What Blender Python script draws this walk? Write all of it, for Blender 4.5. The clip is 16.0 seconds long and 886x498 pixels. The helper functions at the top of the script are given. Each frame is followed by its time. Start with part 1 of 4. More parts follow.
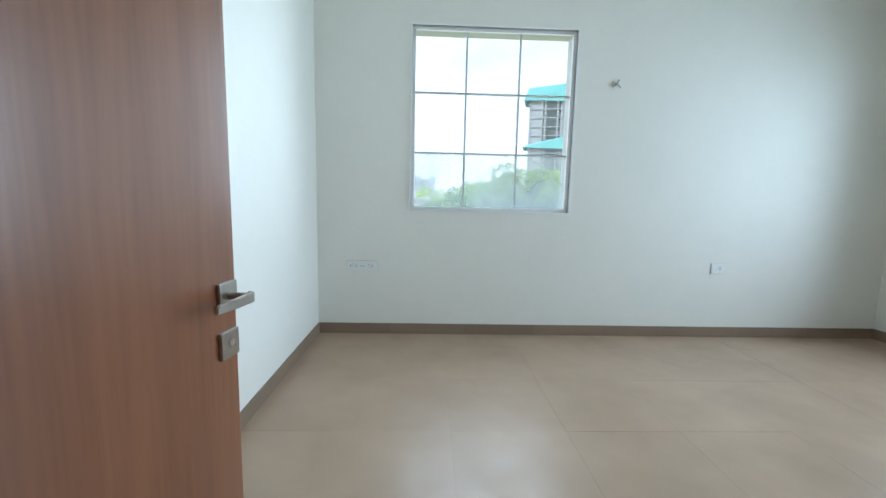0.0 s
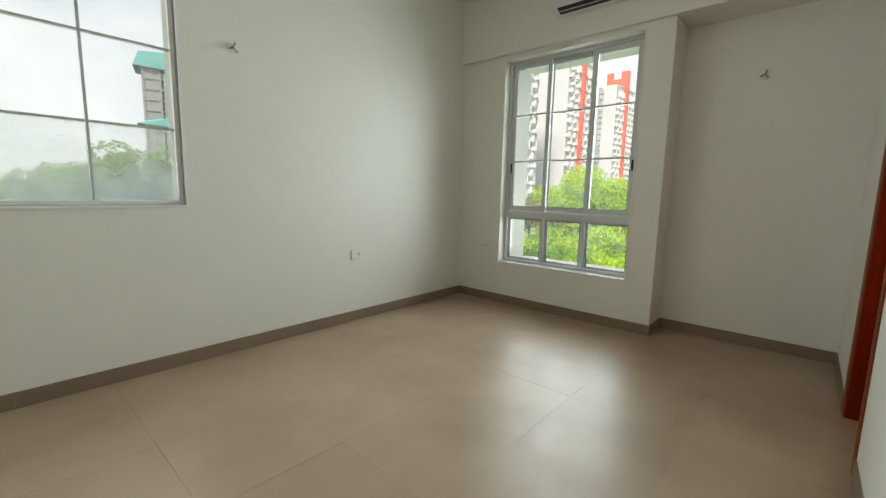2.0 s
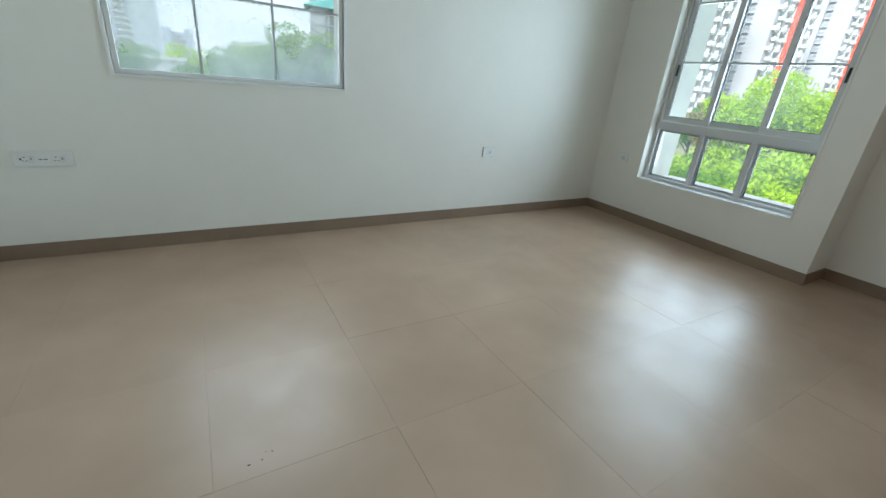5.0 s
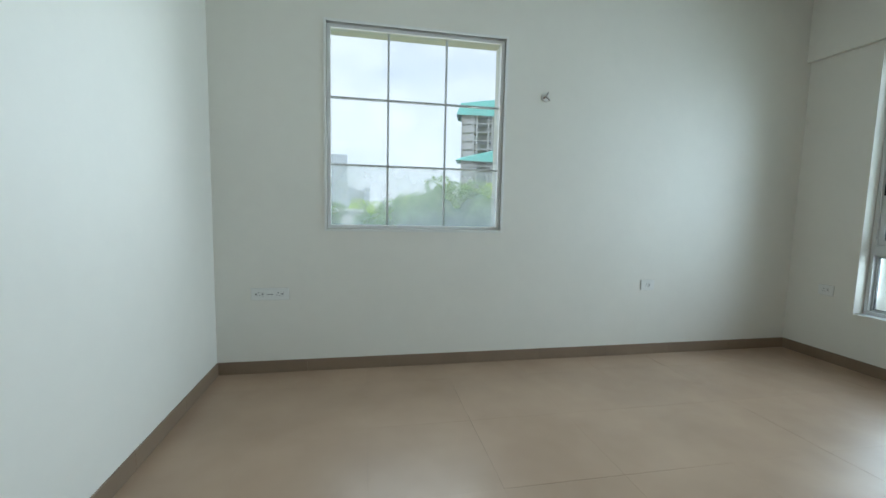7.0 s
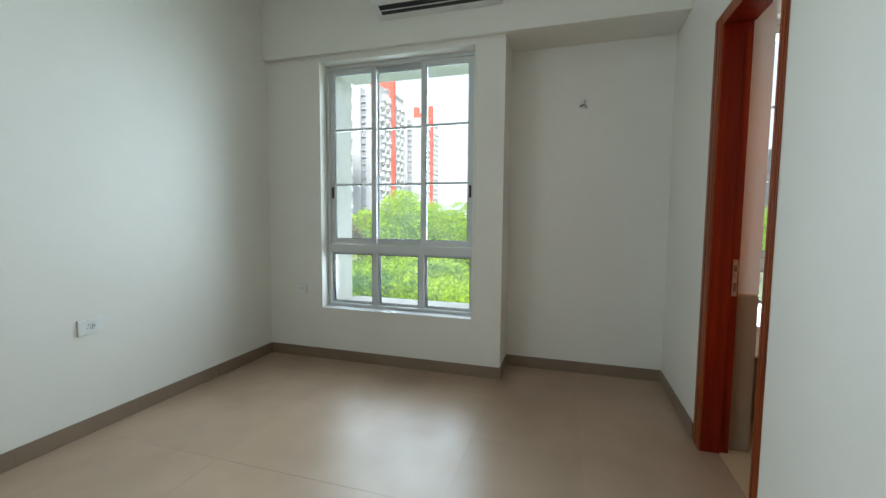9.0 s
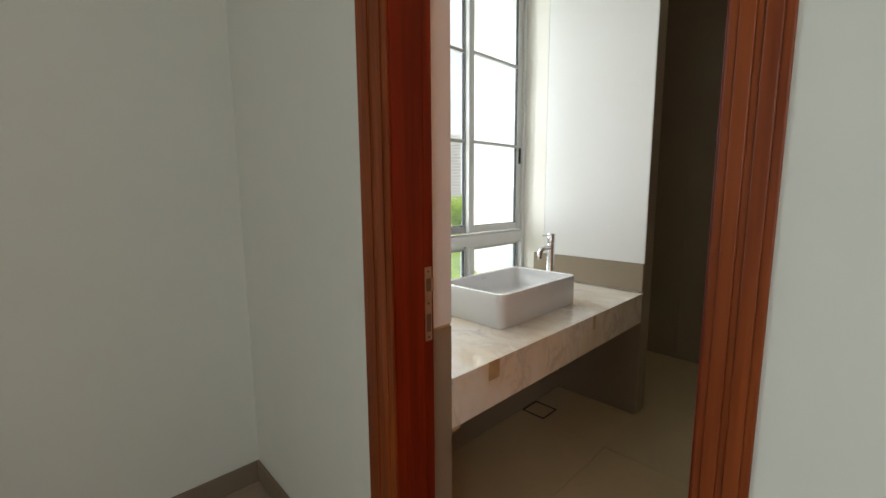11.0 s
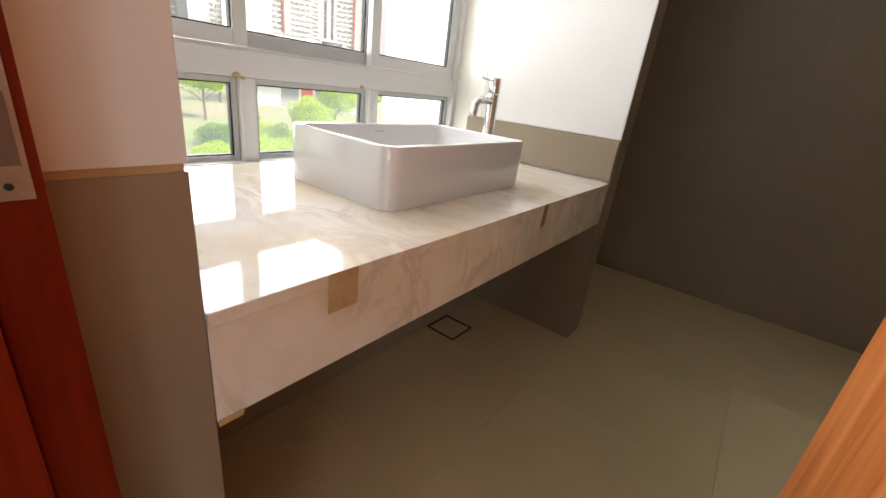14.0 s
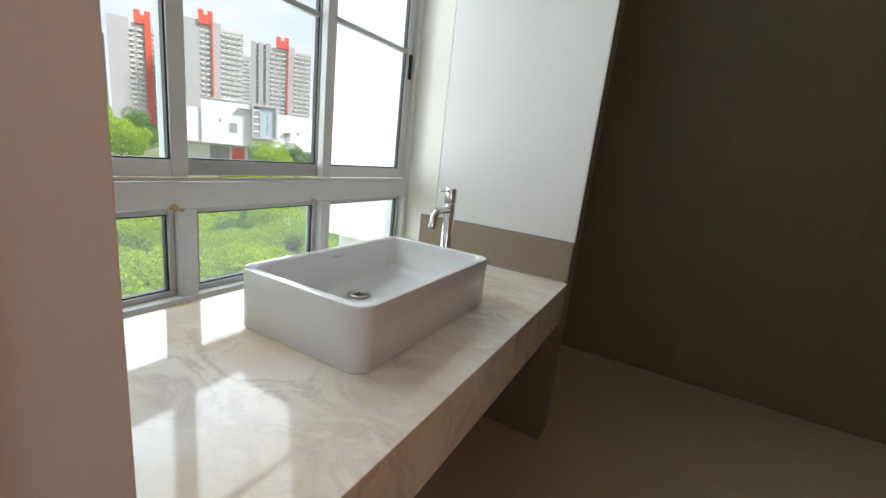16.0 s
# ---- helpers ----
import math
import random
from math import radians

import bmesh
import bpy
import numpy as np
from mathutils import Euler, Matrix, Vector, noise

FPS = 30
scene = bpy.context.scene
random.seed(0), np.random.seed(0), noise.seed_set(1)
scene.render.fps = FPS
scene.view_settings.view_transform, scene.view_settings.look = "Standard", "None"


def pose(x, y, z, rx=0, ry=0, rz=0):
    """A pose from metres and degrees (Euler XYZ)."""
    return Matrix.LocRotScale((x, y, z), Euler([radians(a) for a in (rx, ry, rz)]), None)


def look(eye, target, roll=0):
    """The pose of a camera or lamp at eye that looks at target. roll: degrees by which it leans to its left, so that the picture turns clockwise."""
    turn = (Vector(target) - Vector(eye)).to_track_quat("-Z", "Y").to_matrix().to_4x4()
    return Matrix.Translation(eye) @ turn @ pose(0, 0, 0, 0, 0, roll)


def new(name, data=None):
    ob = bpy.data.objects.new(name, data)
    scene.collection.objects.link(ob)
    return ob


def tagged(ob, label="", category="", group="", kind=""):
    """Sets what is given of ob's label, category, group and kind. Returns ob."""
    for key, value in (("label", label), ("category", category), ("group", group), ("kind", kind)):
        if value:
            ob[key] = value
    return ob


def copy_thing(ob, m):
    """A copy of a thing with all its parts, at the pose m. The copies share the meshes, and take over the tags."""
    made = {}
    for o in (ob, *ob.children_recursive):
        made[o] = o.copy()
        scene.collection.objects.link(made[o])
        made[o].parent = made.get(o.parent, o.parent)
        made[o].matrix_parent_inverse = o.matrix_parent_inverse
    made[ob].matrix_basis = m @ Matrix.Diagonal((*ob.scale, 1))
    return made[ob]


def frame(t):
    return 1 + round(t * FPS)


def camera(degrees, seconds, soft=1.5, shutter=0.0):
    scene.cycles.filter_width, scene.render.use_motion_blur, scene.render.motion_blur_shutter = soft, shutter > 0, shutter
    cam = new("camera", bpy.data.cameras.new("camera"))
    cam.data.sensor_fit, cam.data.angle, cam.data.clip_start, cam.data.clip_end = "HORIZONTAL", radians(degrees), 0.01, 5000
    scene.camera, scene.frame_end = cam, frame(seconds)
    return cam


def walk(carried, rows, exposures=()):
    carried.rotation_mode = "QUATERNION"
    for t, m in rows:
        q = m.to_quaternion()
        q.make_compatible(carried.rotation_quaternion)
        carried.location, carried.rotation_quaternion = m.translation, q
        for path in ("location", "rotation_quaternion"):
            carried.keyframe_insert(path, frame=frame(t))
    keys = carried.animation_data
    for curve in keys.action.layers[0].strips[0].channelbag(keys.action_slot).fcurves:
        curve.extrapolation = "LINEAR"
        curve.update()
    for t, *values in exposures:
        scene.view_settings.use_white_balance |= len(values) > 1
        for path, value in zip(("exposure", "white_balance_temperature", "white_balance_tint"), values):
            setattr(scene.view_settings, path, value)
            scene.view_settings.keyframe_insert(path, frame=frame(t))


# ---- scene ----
cam = camera(94.4, 16.0)
PATH = [
    (0, (0.398, -0.146, 1.211), (0.469, 1.836, 0.956), 1.3),
    (0.5, (0.45, -0.084, 1.251), (0.822, 1.862, 0.975), 1.7),
    (1, (0.494, 0.072, 1.204), (1.209, 1.924, 0.958), 1.3),
    (1.5, (0.603, 0.188, 1.207), (1.688, 1.849, 0.951), 1.2),
    (2, (0.68, 0.276, 1.213), (2.165, 1.588, 0.939), 1.3),
    (2.5, (0.718, 0.382, 1.207), (2.51, 1.227, 0.935), 1.4),
    (3, (0.748, 0.462, 1.215), (2.65, 1.009, 0.928), 2.0),
    (3.5, (0.72, 0.47, 1.216), (2.576, 1.124, 0.858), 2.8),
    (4, (0.71, 0.368, 1.207), (2.385, 1.339, 0.708), 3.7),
    (4.5, (0.665, 0.224, 1.21), (2.043, 1.522, 0.564), 4.9),
    (5, (0.621, 0.182, 1.216), (1.588, 1.76, 0.458), 5.3),
    (5.2, (0.575, 0.159, 1.225), (1.375, 1.818, 0.447), 5.2),
    (7.3, (0.51, 0.203, 1.263), (0.889, 2.162, 1.125), 1.1),
    (7.5, (0.537, 0.255, 1.267), (1.122, 2.164, 1.144), 0.7),
    (8, (0.678, 0.475, 1.263), (1.931, 2.029, 1.133), 0.3),
    (8.5, (0.895, 0.626, 1.273), (2.601, 1.659, 1.127), 0.4),
    (9, (1.33, 0.738, 1.266), (3.239, 1.315, 1.119), 0.5),
    (9.5, (1.772, 0.777, 1.24), (3.757, 0.967, 1.086), 0.7),
    (10, (2.266, 0.741, 1.259), (4.242, 0.489, 1.087), 0.8),
    (10.2, (2.471, 0.728, 1.259), (4.4, 0.234, 1.079), 1.0),
    (12.3, (3.516, 0.126, 1.209), (3.973, -1.761, 0.73), 1.8),
    (12.5, (3.555, 0.065, 1.203), (3.982, -1.821, 0.694), 2.6),
    (13, (3.607, -0.041, 1.199), (4.17, -1.879, 0.647), 5.3),
    (13.5, (3.525, -0.07, 1.085), (4.499, -1.713, 0.491), 6.3),
    (14, (3.448, -0.082, 0.976), (4.538, -1.59, 0.242), 7.2),
    (14.5, (3.423, -0.092, 0.921), (4.457, -1.513, -0.034), 10.6),
    (15, (3.434, -0.083, 0.922), (4.464, -1.544, 0.026), 11.0),
    (15.5, (3.487, -0.089, 1.023), (4.547, -1.668, 0.386), 8.5),
    (16, (3.597, -0.13, 1.144), (4.52, -1.846, 0.692), 6.3),
]
EXPOSURE = (
    (0.0, 1.1, 5700, 9), (0.6, 0.8, 5800, 10), (1.4, 0.55, 6350, 7), (2.0, 0.65, 7200, 10), (2.5, 0.68, 6800, 12), (3.5, 0.8, 6050, 9), (4.5, 0.8, 6050, 8), (5.2, 0.85, 5950, 7),
    (7.4, 0.6, 6100, 7), (8.2, 0.5, 6800, 6), (8.6, 0.65, 6500, 9), (9.0, 0.8, 6250, 9), (9.5, 0.85, 6250, 9), (10.2, 0.62, 6850, 9), (12.3, 0.9, 6850, 19), (13.0, 0.65, 6900, 19), (13.5, 0.8, 6900, 18),
    (14.0, 1.25, 7100, 20), (14.5, 1.9, 7500, 26), (14.8, 1.95, 7000, 18), (15.0, 1.95, 6750, 13), (15.5, 1.3, 6750, 15), (16.0, 0.5, 6500, 12))
walk(cam, [(t, look(eye, target, roll)) for t, eye, target, roll in PATH], EXPOSURE)

# ---- world, sun and window light ----
world = bpy.data.worlds.new("sky")
scene.world = world
world.use_nodes = True
wn, wl = world.node_tree.nodes, world.node_tree.links
wn.clear()
w_out = wn.new("ShaderNodeOutputWorld")
w_bg = wn.new("ShaderNodeBackground")
w_sky = wn.new("ShaderNodeTexSky")
w_sky.sky_type, w_sky.sun_disc = "NISHITA", False
w_sky.sun_elevation, w_sky.sun_rotation = radians(45), radians(250)
w_co = wn.new("ShaderNodeTexCoord")
w_map = wn.new("ShaderNodeMapping")
w_map.inputs["Scale"].default_value = (1.0, 1.0, 2.6)
w_noise = wn.new("ShaderNodeTexNoise")
w_noise.inputs["Scale"].default_value, w_noise.inputs["Detail"].default_value = 3.2, 7
w_ramp = wn.new("ShaderNodeValToRGB")
w_ramp.color_ramp.elements[0].position, w_ramp.color_ramp.elements[0].color = 0.30, (0.66, 0.66, 0.66, 1)
w_ramp.color_ramp.elements[1].position, w_ramp.color_ramp.elements[1].color = 0.56, (1, 1, 1, 1)
w_mix = wn.new("ShaderNodeMix")
w_mix.data_type = "RGBA"
w_mix.inputs["B"].default_value = (7.2, 7.4, 7.7, 1)
wl.new(w_co.outputs["Generated"], w_map.inputs["Vector"])
wl.new(w_map.outputs["Vector"], w_noise.inputs["Vector"])
wl.new(w_noise.outputs["Fac"], w_ramp.inputs["Fac"])
wl.new(w_ramp.outputs["Color"], w_mix.inputs["Factor"])
wl.new(w_sky.outputs["Color"], w_mix.inputs["A"])
wl.new(w_mix.outputs["Result"], w_bg.inputs["Color"])
w_bg.inputs["Strength"].default_value = 0.1
wl.new(w_bg.outputs["Background"], w_out.inputs["Surface"])

sun = new("sun", bpy.data.lights.new("sun", "SUN"))
sun.data.energy, sun.data.angle, sun.data.color = 5.0, radians(12), (1.0, 0.96, 0.9)
sun.matrix_basis = look((0, 0, 30), (17.0, 6.0, 30 - 18.0))


def window_light(name, eye, target, wide, high, watts, colour, spread):
    """The sky's light in a window's opening."""
    lamp = new(name, bpy.data.lights.new(name, "AREA"))
    lamp.data.shape, lamp.data.size, lamp.data.size_y = "RECTANGLE", wide, high
    lamp.data.energy, lamp.data.color, lamp.data.spread = watts, colour, radians(spread)
    lamp.matrix_basis = look(eye, target)
    return lamp


window_light("daylight_north", (0.916, 3.423, 1.84), (0.916, 0.0, 1.84), 1.28, 1.40, 14, (0.79, 0.925, 1.0), 145)
window_light("daylight_east", (4.75, 2.136, 1.56), (0.0, 2.136, 1.12), 1.27, 1.95, 30.5, (0.80, 0.93, 1.0), 118)
window_light("daylight_bath", (5.45, -1.0, 1.70), (0.0, -1.0, 1.2), 1.45, 1.90, 25.5, (0.93, 0.98, 1.0), 145)


# ---- materials ----
def material(name, colour, rough=0.5, metal=0.0, spread=0.0, scale=6.0, bump=0.0, bump_scale=60.0, coat=0.0, spec=0.5,
             second=None, random_tint=0.0, stretch=(1, 1, 1), detail=5.0):
    m = bpy.data.materials.new(name)
    m.use_nodes = True
    n, l = m.node_tree.nodes, m.node_tree.links
    b = n["Principled BSDF"]
    b.inputs["Base Color"].default_value = (*colour, 1)
    b.inputs["Roughness"].default_value, b.inputs["Metallic"].default_value = rough, metal
    b.inputs["Coat Weight"].default_value, b.inputs["Specular IOR Level"].default_value = coat, spec
    co = n.new("ShaderNodeTexCoord")
    mp = n.new("ShaderNodeMapping")
    mp.inputs["Scale"].default_value = stretch
    l.new(co.outputs["Object"], mp.inputs["Vector"])
    last = None
    if spread or second:
        big = n.new("ShaderNodeTexNoise")
        big.inputs["Scale"].default_value, big.inputs["Detail"].default_value = scale, detail
        fine = n.new("ShaderNodeTexNoise")
        fine.inputs["Scale"].default_value, fine.inputs["Detail"].default_value = scale * 9, 3
        l.new(mp.outputs["Vector"], big.inputs["Vector"])
        l.new(mp.outputs["Vector"], fine.inputs["Vector"])
        add = n.new("ShaderNodeMath")
        add.operation = "MULTIPLY_ADD"
        l.new(fine.outputs["Fac"], add.inputs[0])
        add.inputs[1].default_value = 0.35
        l.new(big.outputs["Fac"], add.inputs[2])
        ramp = n.new("ShaderNodeValToRGB")
        ramp.color_ramp.elements[0].position, ramp.color_ramp.elements[1].position = 0.4, 0.95
        other = second or tuple(c * (1 - spread) for c in colour)
        ramp.color_ramp.elements[0].color, ramp.color_ramp.elements[1].color = (*other, 1), (*colour, 1)
        l.new(add.outputs[0], ramp.inputs["Fac"])
        last = ramp.outputs["Color"]
        vary = n.new("ShaderNodeMapRange")
        vary.inputs["To Min"].default_value, vary.inputs["To Max"].default_value = max(rough - 0.07, 0.02), min(rough + 0.07, 1)
        l.new(fine.outputs["Fac"], vary.inputs["Value"])
        l.new(vary.outputs["Result"], b.inputs["Roughness"])
    if random_tint:
        info = n.new("ShaderNodeObjectInfo")
        hsv = n.new("ShaderNodeHueSaturation")
        rng = n.new("ShaderNodeMapRange")
        rng.inputs["To Min"].default_value, rng.inputs["To Max"].default_value = 1 - random_tint, 1 + random_tint
        l.new(info.outputs["Random"], rng.inputs["Value"])
        l.new(rng.outputs["Result"], hsv.inputs["Value"])
        hsv.inputs["Color"].default_value = (*colour, 1)
        if last:
            l.new(last, hsv.inputs["Color"])
        last = hsv.outputs["Color"]
    if last:
        l.new(last, b.inputs["Base Color"])
    if bump:
        bn = n.new("ShaderNodeTexNoise")
        bn.inputs["Scale"].default_value, bn.inputs["Detail"].default_value = bump_scale, 4
        bp = n.new("ShaderNodeBump")
        bp.inputs["Strength"].default_value, bp.inputs["Distance"].default_value = bump, 0.004
        l.new(mp.outputs["Vector"], bn.inputs["Vector"])
        l.new(bn.outputs["Fac"], bp.inputs["Height"])
        l.new(bp.outputs["Normal"], b.inputs["Normal"])
    return m


def wood(name, dark, light, rough, along="z", grain=1.0, coat=0.0, spec=0.5):
    """Veneer with grain along one axis: broad bands and fine pores."""
    m = bpy.data.materials.new(name)
    m.use_nodes = True
    n, l = m.node_tree.nodes, m.node_tree.links
    b = n["Principled BSDF"]
    co, mp = n.new("ShaderNodeTexCoord"), n.new("ShaderNodeMapping")
    mp.inputs["Scale"].default_value = {"z": (1, 1, 0.05), "x": (0.05, 1, 1), "y": (1, 0.05, 1)}[along]
    l.new(co.outputs["Object"], mp.inputs["Vector"])
    bands, pores = n.new("ShaderNodeTexNoise"), n.new("ShaderNodeTexNoise")
    bands.inputs["Scale"].default_value, bands.inputs["Detail"].default_value = 16 * grain, 6
    bands.inputs["Distortion"].default_value = 1.4
    pores.inputs["Scale"].default_value, pores.inputs["Detail"].default_value = 130 * grain, 3
    l.new(mp.outputs["Vector"], bands.inputs["Vector"])
    l.new(mp.outputs["Vector"], pores.inputs["Vector"])
    add = n.new("ShaderNodeMath")
    add.operation = "MULTIPLY_ADD"
    l.new(pores.outputs["Fac"], add.inputs[0])
    add.inputs[1].default_value = 0.45
    l.new(bands.outputs["Fac"], add.inputs[2])
    ramp = n.new("ShaderNodeValToRGB")
    ramp.color_ramp.elements[0].position, ramp.color_ramp.elements[0].color = 0.52, (*dark, 1)
    ramp.color_ramp.elements[1].position, ramp.color_ramp.elements[1].color = 0.92, (*light, 1)
    l.new(add.outputs[0], ramp.inputs["Fac"])
    l.new(ramp.outputs["Color"], b.inputs["Base Color"])
    b.inputs["Roughness"].default_value, b.inputs["Coat Weight"].default_value, b.inputs["Specular IOR Level"].default_value = rough, coat, spec
    b.inputs["Coat Roughness"].default_value = 0.2
    bp = n.new("ShaderNodeBump")
    bp.inputs["Strength"].default_value, bp.inputs["Distance"].default_value = 0.12, 0.002
    l.new(pores.outputs["Fac"], bp.inputs["Height"])
    l.new(bp.outputs["Normal"], b.inputs["Normal"])
    return m


def pane_glass(name, dust):
    """A thin pane: clear, mirror-like at a slant, with a film of dust that scatters the light behind it."""
    m = bpy.data.materials.new(name)
    m.use_nodes = True
    n, l = m.node_tree.nodes, m.node_tree.links
    n.remove(n["Principled BSDF"])
    clear, gloss, film = n.new("ShaderNodeBsdfTransparent"), n.new("ShaderNodeBsdfGlossy"), n.new("ShaderNodeBsdfTranslucent")
    clear.inputs["Color"].default_value = (0.95, 0.98, 1.0, 1)
    gloss.inputs["Roughness"].default_value = 0.02
    film.inputs["Color"].default_value = (0.82, 0.92, 1.0, 1)
    fres = n.new("ShaderNodeLayerWeight")
    fres.inputs["Blend"].default_value = 0.5
    steep, floor_gloss = n.new("ShaderNodeMath"), n.new("ShaderNodeMath")
    steep.operation, floor_gloss.operation = "POWER", "MULTIPLY_ADD"
    steep.inputs[1].default_value, floor_gloss.inputs[1].default_value, floor_gloss.inputs[2].default_value = 5.0, 0.35, 0.02
    l.new(fres.outputs["Facing"], steep.inputs[0])
    l.new(steep.outputs[0], floor_gloss.inputs[0])
    dirty, mix = n.new("ShaderNodeMixShader"), n.new("ShaderNodeMixShader")
    noise_t = n.new("ShaderNodeTexNoise")
    noise_t.inputs["Scale"].default_value, noise_t.inputs["Detail"].default_value = 3.0, 6
    co = n.new("ShaderNodeTexCoord")
    l.new(co.outputs["Object"], noise_t.inputs["Vector"])
    rng = n.new("ShaderNodeMapRange")
    rng.inputs["From Min"].default_value, rng.inputs["From Max"].default_value = 0.3, 0.7
    rng.inputs["To Min"].default_value, rng.inputs["To Max"].default_value = dust * 0.6, dust * 1.4
    l.new(noise_t.outputs["Fac"], rng.inputs["Value"])
    l.new(rng.outputs["Result"], dirty.inputs["Fac"])
    l.new(clear.outputs[0], dirty.inputs[1])
    l.new(film.outputs[0], dirty.inputs[2])
    l.new(floor_gloss.outputs[0], mix.inputs["Fac"])
    l.new(dirty.outputs[0], mix.inputs[1])
    l.new(gloss.outputs[0], mix.inputs[2])
    l.new(mix.outputs[0], n["Material Output"].inputs["Surface"])
    return m


def marble(name):
    """Cream marble: clouded ground, drifts of grey-pink veins that come and go."""
    m = bpy.data.materials.new(name)
    m.use_nodes = True
    n, l = m.node_tree.nodes, m.node_tree.links
    b = n["Principled BSDF"]
    co, mp = n.new("ShaderNodeTexCoord"), n.new("ShaderNodeMapping")
    mp.inputs["Rotation"].default_value = (0.9, 0.5, 0.6)
    mp.inputs["Scale"].default_value = (1.0, 1.9, 1.2)
    l.new(co.outputs["Object"], mp.inputs["Vector"])

    def noise_node(scale, detail, twist, rough):
        t = n.new("ShaderNodeTexNoise")
        t.inputs["Scale"].default_value, t.inputs["Detail"].default_value = scale, detail
        t.inputs["Distortion"].default_value, t.inputs["Roughness"].default_value = twist, rough
        l.new(mp.outputs["Vector"], t.inputs["Vector"])
        return t
    cloud, vein, drift = noise_node(1.6, 7, 0.6, 0.6), noise_node(5.5, 10, 0.7, 0.68), noise_node(2.4, 4, 0.4, 0.5)
    base = n.new("ShaderNodeValToRGB")
    base.color_ramp.elements[0].position, base.color_ramp.elements[0].color = 0.36, (0.74, 0.63, 0.47, 1)
    base.color_ramp.elements[1].position, base.color_ramp.elements[1].color = 0.58, (0.83, 0.79, 0.72, 1)
    l.new(cloud.outputs["Fac"], base.inputs["Fac"])
    line = n.new("ShaderNodeValToRGB")
    e = line.color_ramp.elements
    e[0].position, e[0].color = 0.435, (0, 0, 0, 1)
    e[1].position, e[1].color = 0.575, (0, 0, 0, 1)
    mid = e.new(0.50)
    mid.color = (0.45, 0.45, 0.45, 1)
    l.new(vein.outputs["Fac"], line.inputs["Fac"])
    patch = n.new("ShaderNodeMapRange")
    patch.inputs["From Min"].default_value, patch.inputs["From Max"].default_value = 0.40, 0.62
    l.new(drift.outputs["Fac"], patch.inputs["Value"])
    both = n.new("ShaderNodeMath")
    both.operation = "MULTIPLY"
    l.new(line.outputs["Color"], both.inputs[0])
    l.new(patch.outputs["Result"], both.inputs[1])
    mix = n.new("ShaderNodeMix")
    mix.data_type = "RGBA"
    mix.inputs["B"].default_value = (0.42, 0.33, 0.31, 1)
    l.new(both.outputs[0], mix.inputs["Factor"])
    l.new(base.outputs["Color"], mix.inputs["A"])
    l.new(mix.outputs["Result"], b.inputs["Base Color"])
    b.inputs["Roughness"].default_value, b.inputs["Specular IOR Level"].default_value = 0.06, 0.45
    return m


def satin_tile(name, dark, light, rough):
    """Honed vitrified tile: broad clouds that run on from tile to tile, smears that dull the sheen, a tint of its own for each tile."""
    m = bpy.data.materials.new(name)
    m.use_nodes = True
    n, l = m.node_tree.nodes, m.node_tree.links
    b = n["Principled BSDF"]
    geo, info = n.new("ShaderNodeNewGeometry"), n.new("ShaderNodeObjectInfo")
    cloud, smear = n.new("ShaderNodeTexNoise"), n.new("ShaderNodeTexNoise")
    cloud.inputs["Scale"].default_value, cloud.inputs["Detail"].default_value = 1.7, 5
    smear.inputs["Scale"].default_value, smear.inputs["Detail"].default_value = 5.0, 6
    smear.inputs["Distortion"].default_value = 0.8
    l.new(geo.outputs["Position"], cloud.inputs["Vector"])
    l.new(geo.outputs["Position"], smear.inputs["Vector"])
    ramp, hsv, tint, dull = n.new("ShaderNodeValToRGB"), n.new("ShaderNodeHueSaturation"), n.new("ShaderNodeMapRange"), n.new("ShaderNodeMapRange")
    ramp.color_ramp.elements[0].position, ramp.color_ramp.elements[0].color = 0.3, (*dark, 1)
    ramp.color_ramp.elements[1].position, ramp.color_ramp.elements[1].color = 0.7, (*light, 1)
    tint.inputs["To Min"].default_value, tint.inputs["To Max"].default_value = 0.965, 1.035
    dull.inputs["From Min"].default_value, dull.inputs["From Max"].default_value = 0.3, 0.7
    dull.inputs["To Min"].default_value, dull.inputs["To Max"].default_value = rough - 0.05, rough + 0.07
    l.new(cloud.outputs["Fac"], ramp.inputs["Fac"])
    l.new(info.outputs["Random"], tint.inputs["Value"])
    l.new(tint.outputs["Result"], hsv.inputs["Value"])
    l.new(ramp.outputs["Color"], hsv.inputs["Color"])
    l.new(hsv.outputs["Color"], b.inputs["Base Color"])
    l.new(smear.outputs["Fac"], dull.inputs["Value"])
    l.new(dull.outputs["Result"], b.inputs["Roughness"])
    return m


PLASTER = material("white_wall_paint", (0.82, 0.797, 0.73), 0.55, spread=0.06, scale=1.3, bump=0.05, bump_scale=45)
CEILING = material("ceiling_paint", (0.84, 0.83, 0.79), 0.7, spread=0.04, scale=1.0, bump=0.04)
FLOOR_TILE = satin_tile("beige_vitrified_tile", (0.36, 0.250, 0.172), (0.44, 0.315, 0.222), 0.36)
GROUT = material("grout", (0.37, 0.272, 0.195), 0.9, spread=0.2, scale=20)
SKIRTING = material("brown_skirting_tile", (0.255, 0.182, 0.125), 0.45, spread=0.15, scale=4, random_tint=0.05)
BATH_TILE = material("grey_brown_wall_tile", (0.295, 0.233, 0.165), 0.42, spread=0.12, scale=3, bump=0.03, random_tint=0.03)
WHITE_TILE = material("white_glazed_tile", (0.76, 0.755, 0.74), 0.22, spread=0.03, scale=2, random_tint=0.02)
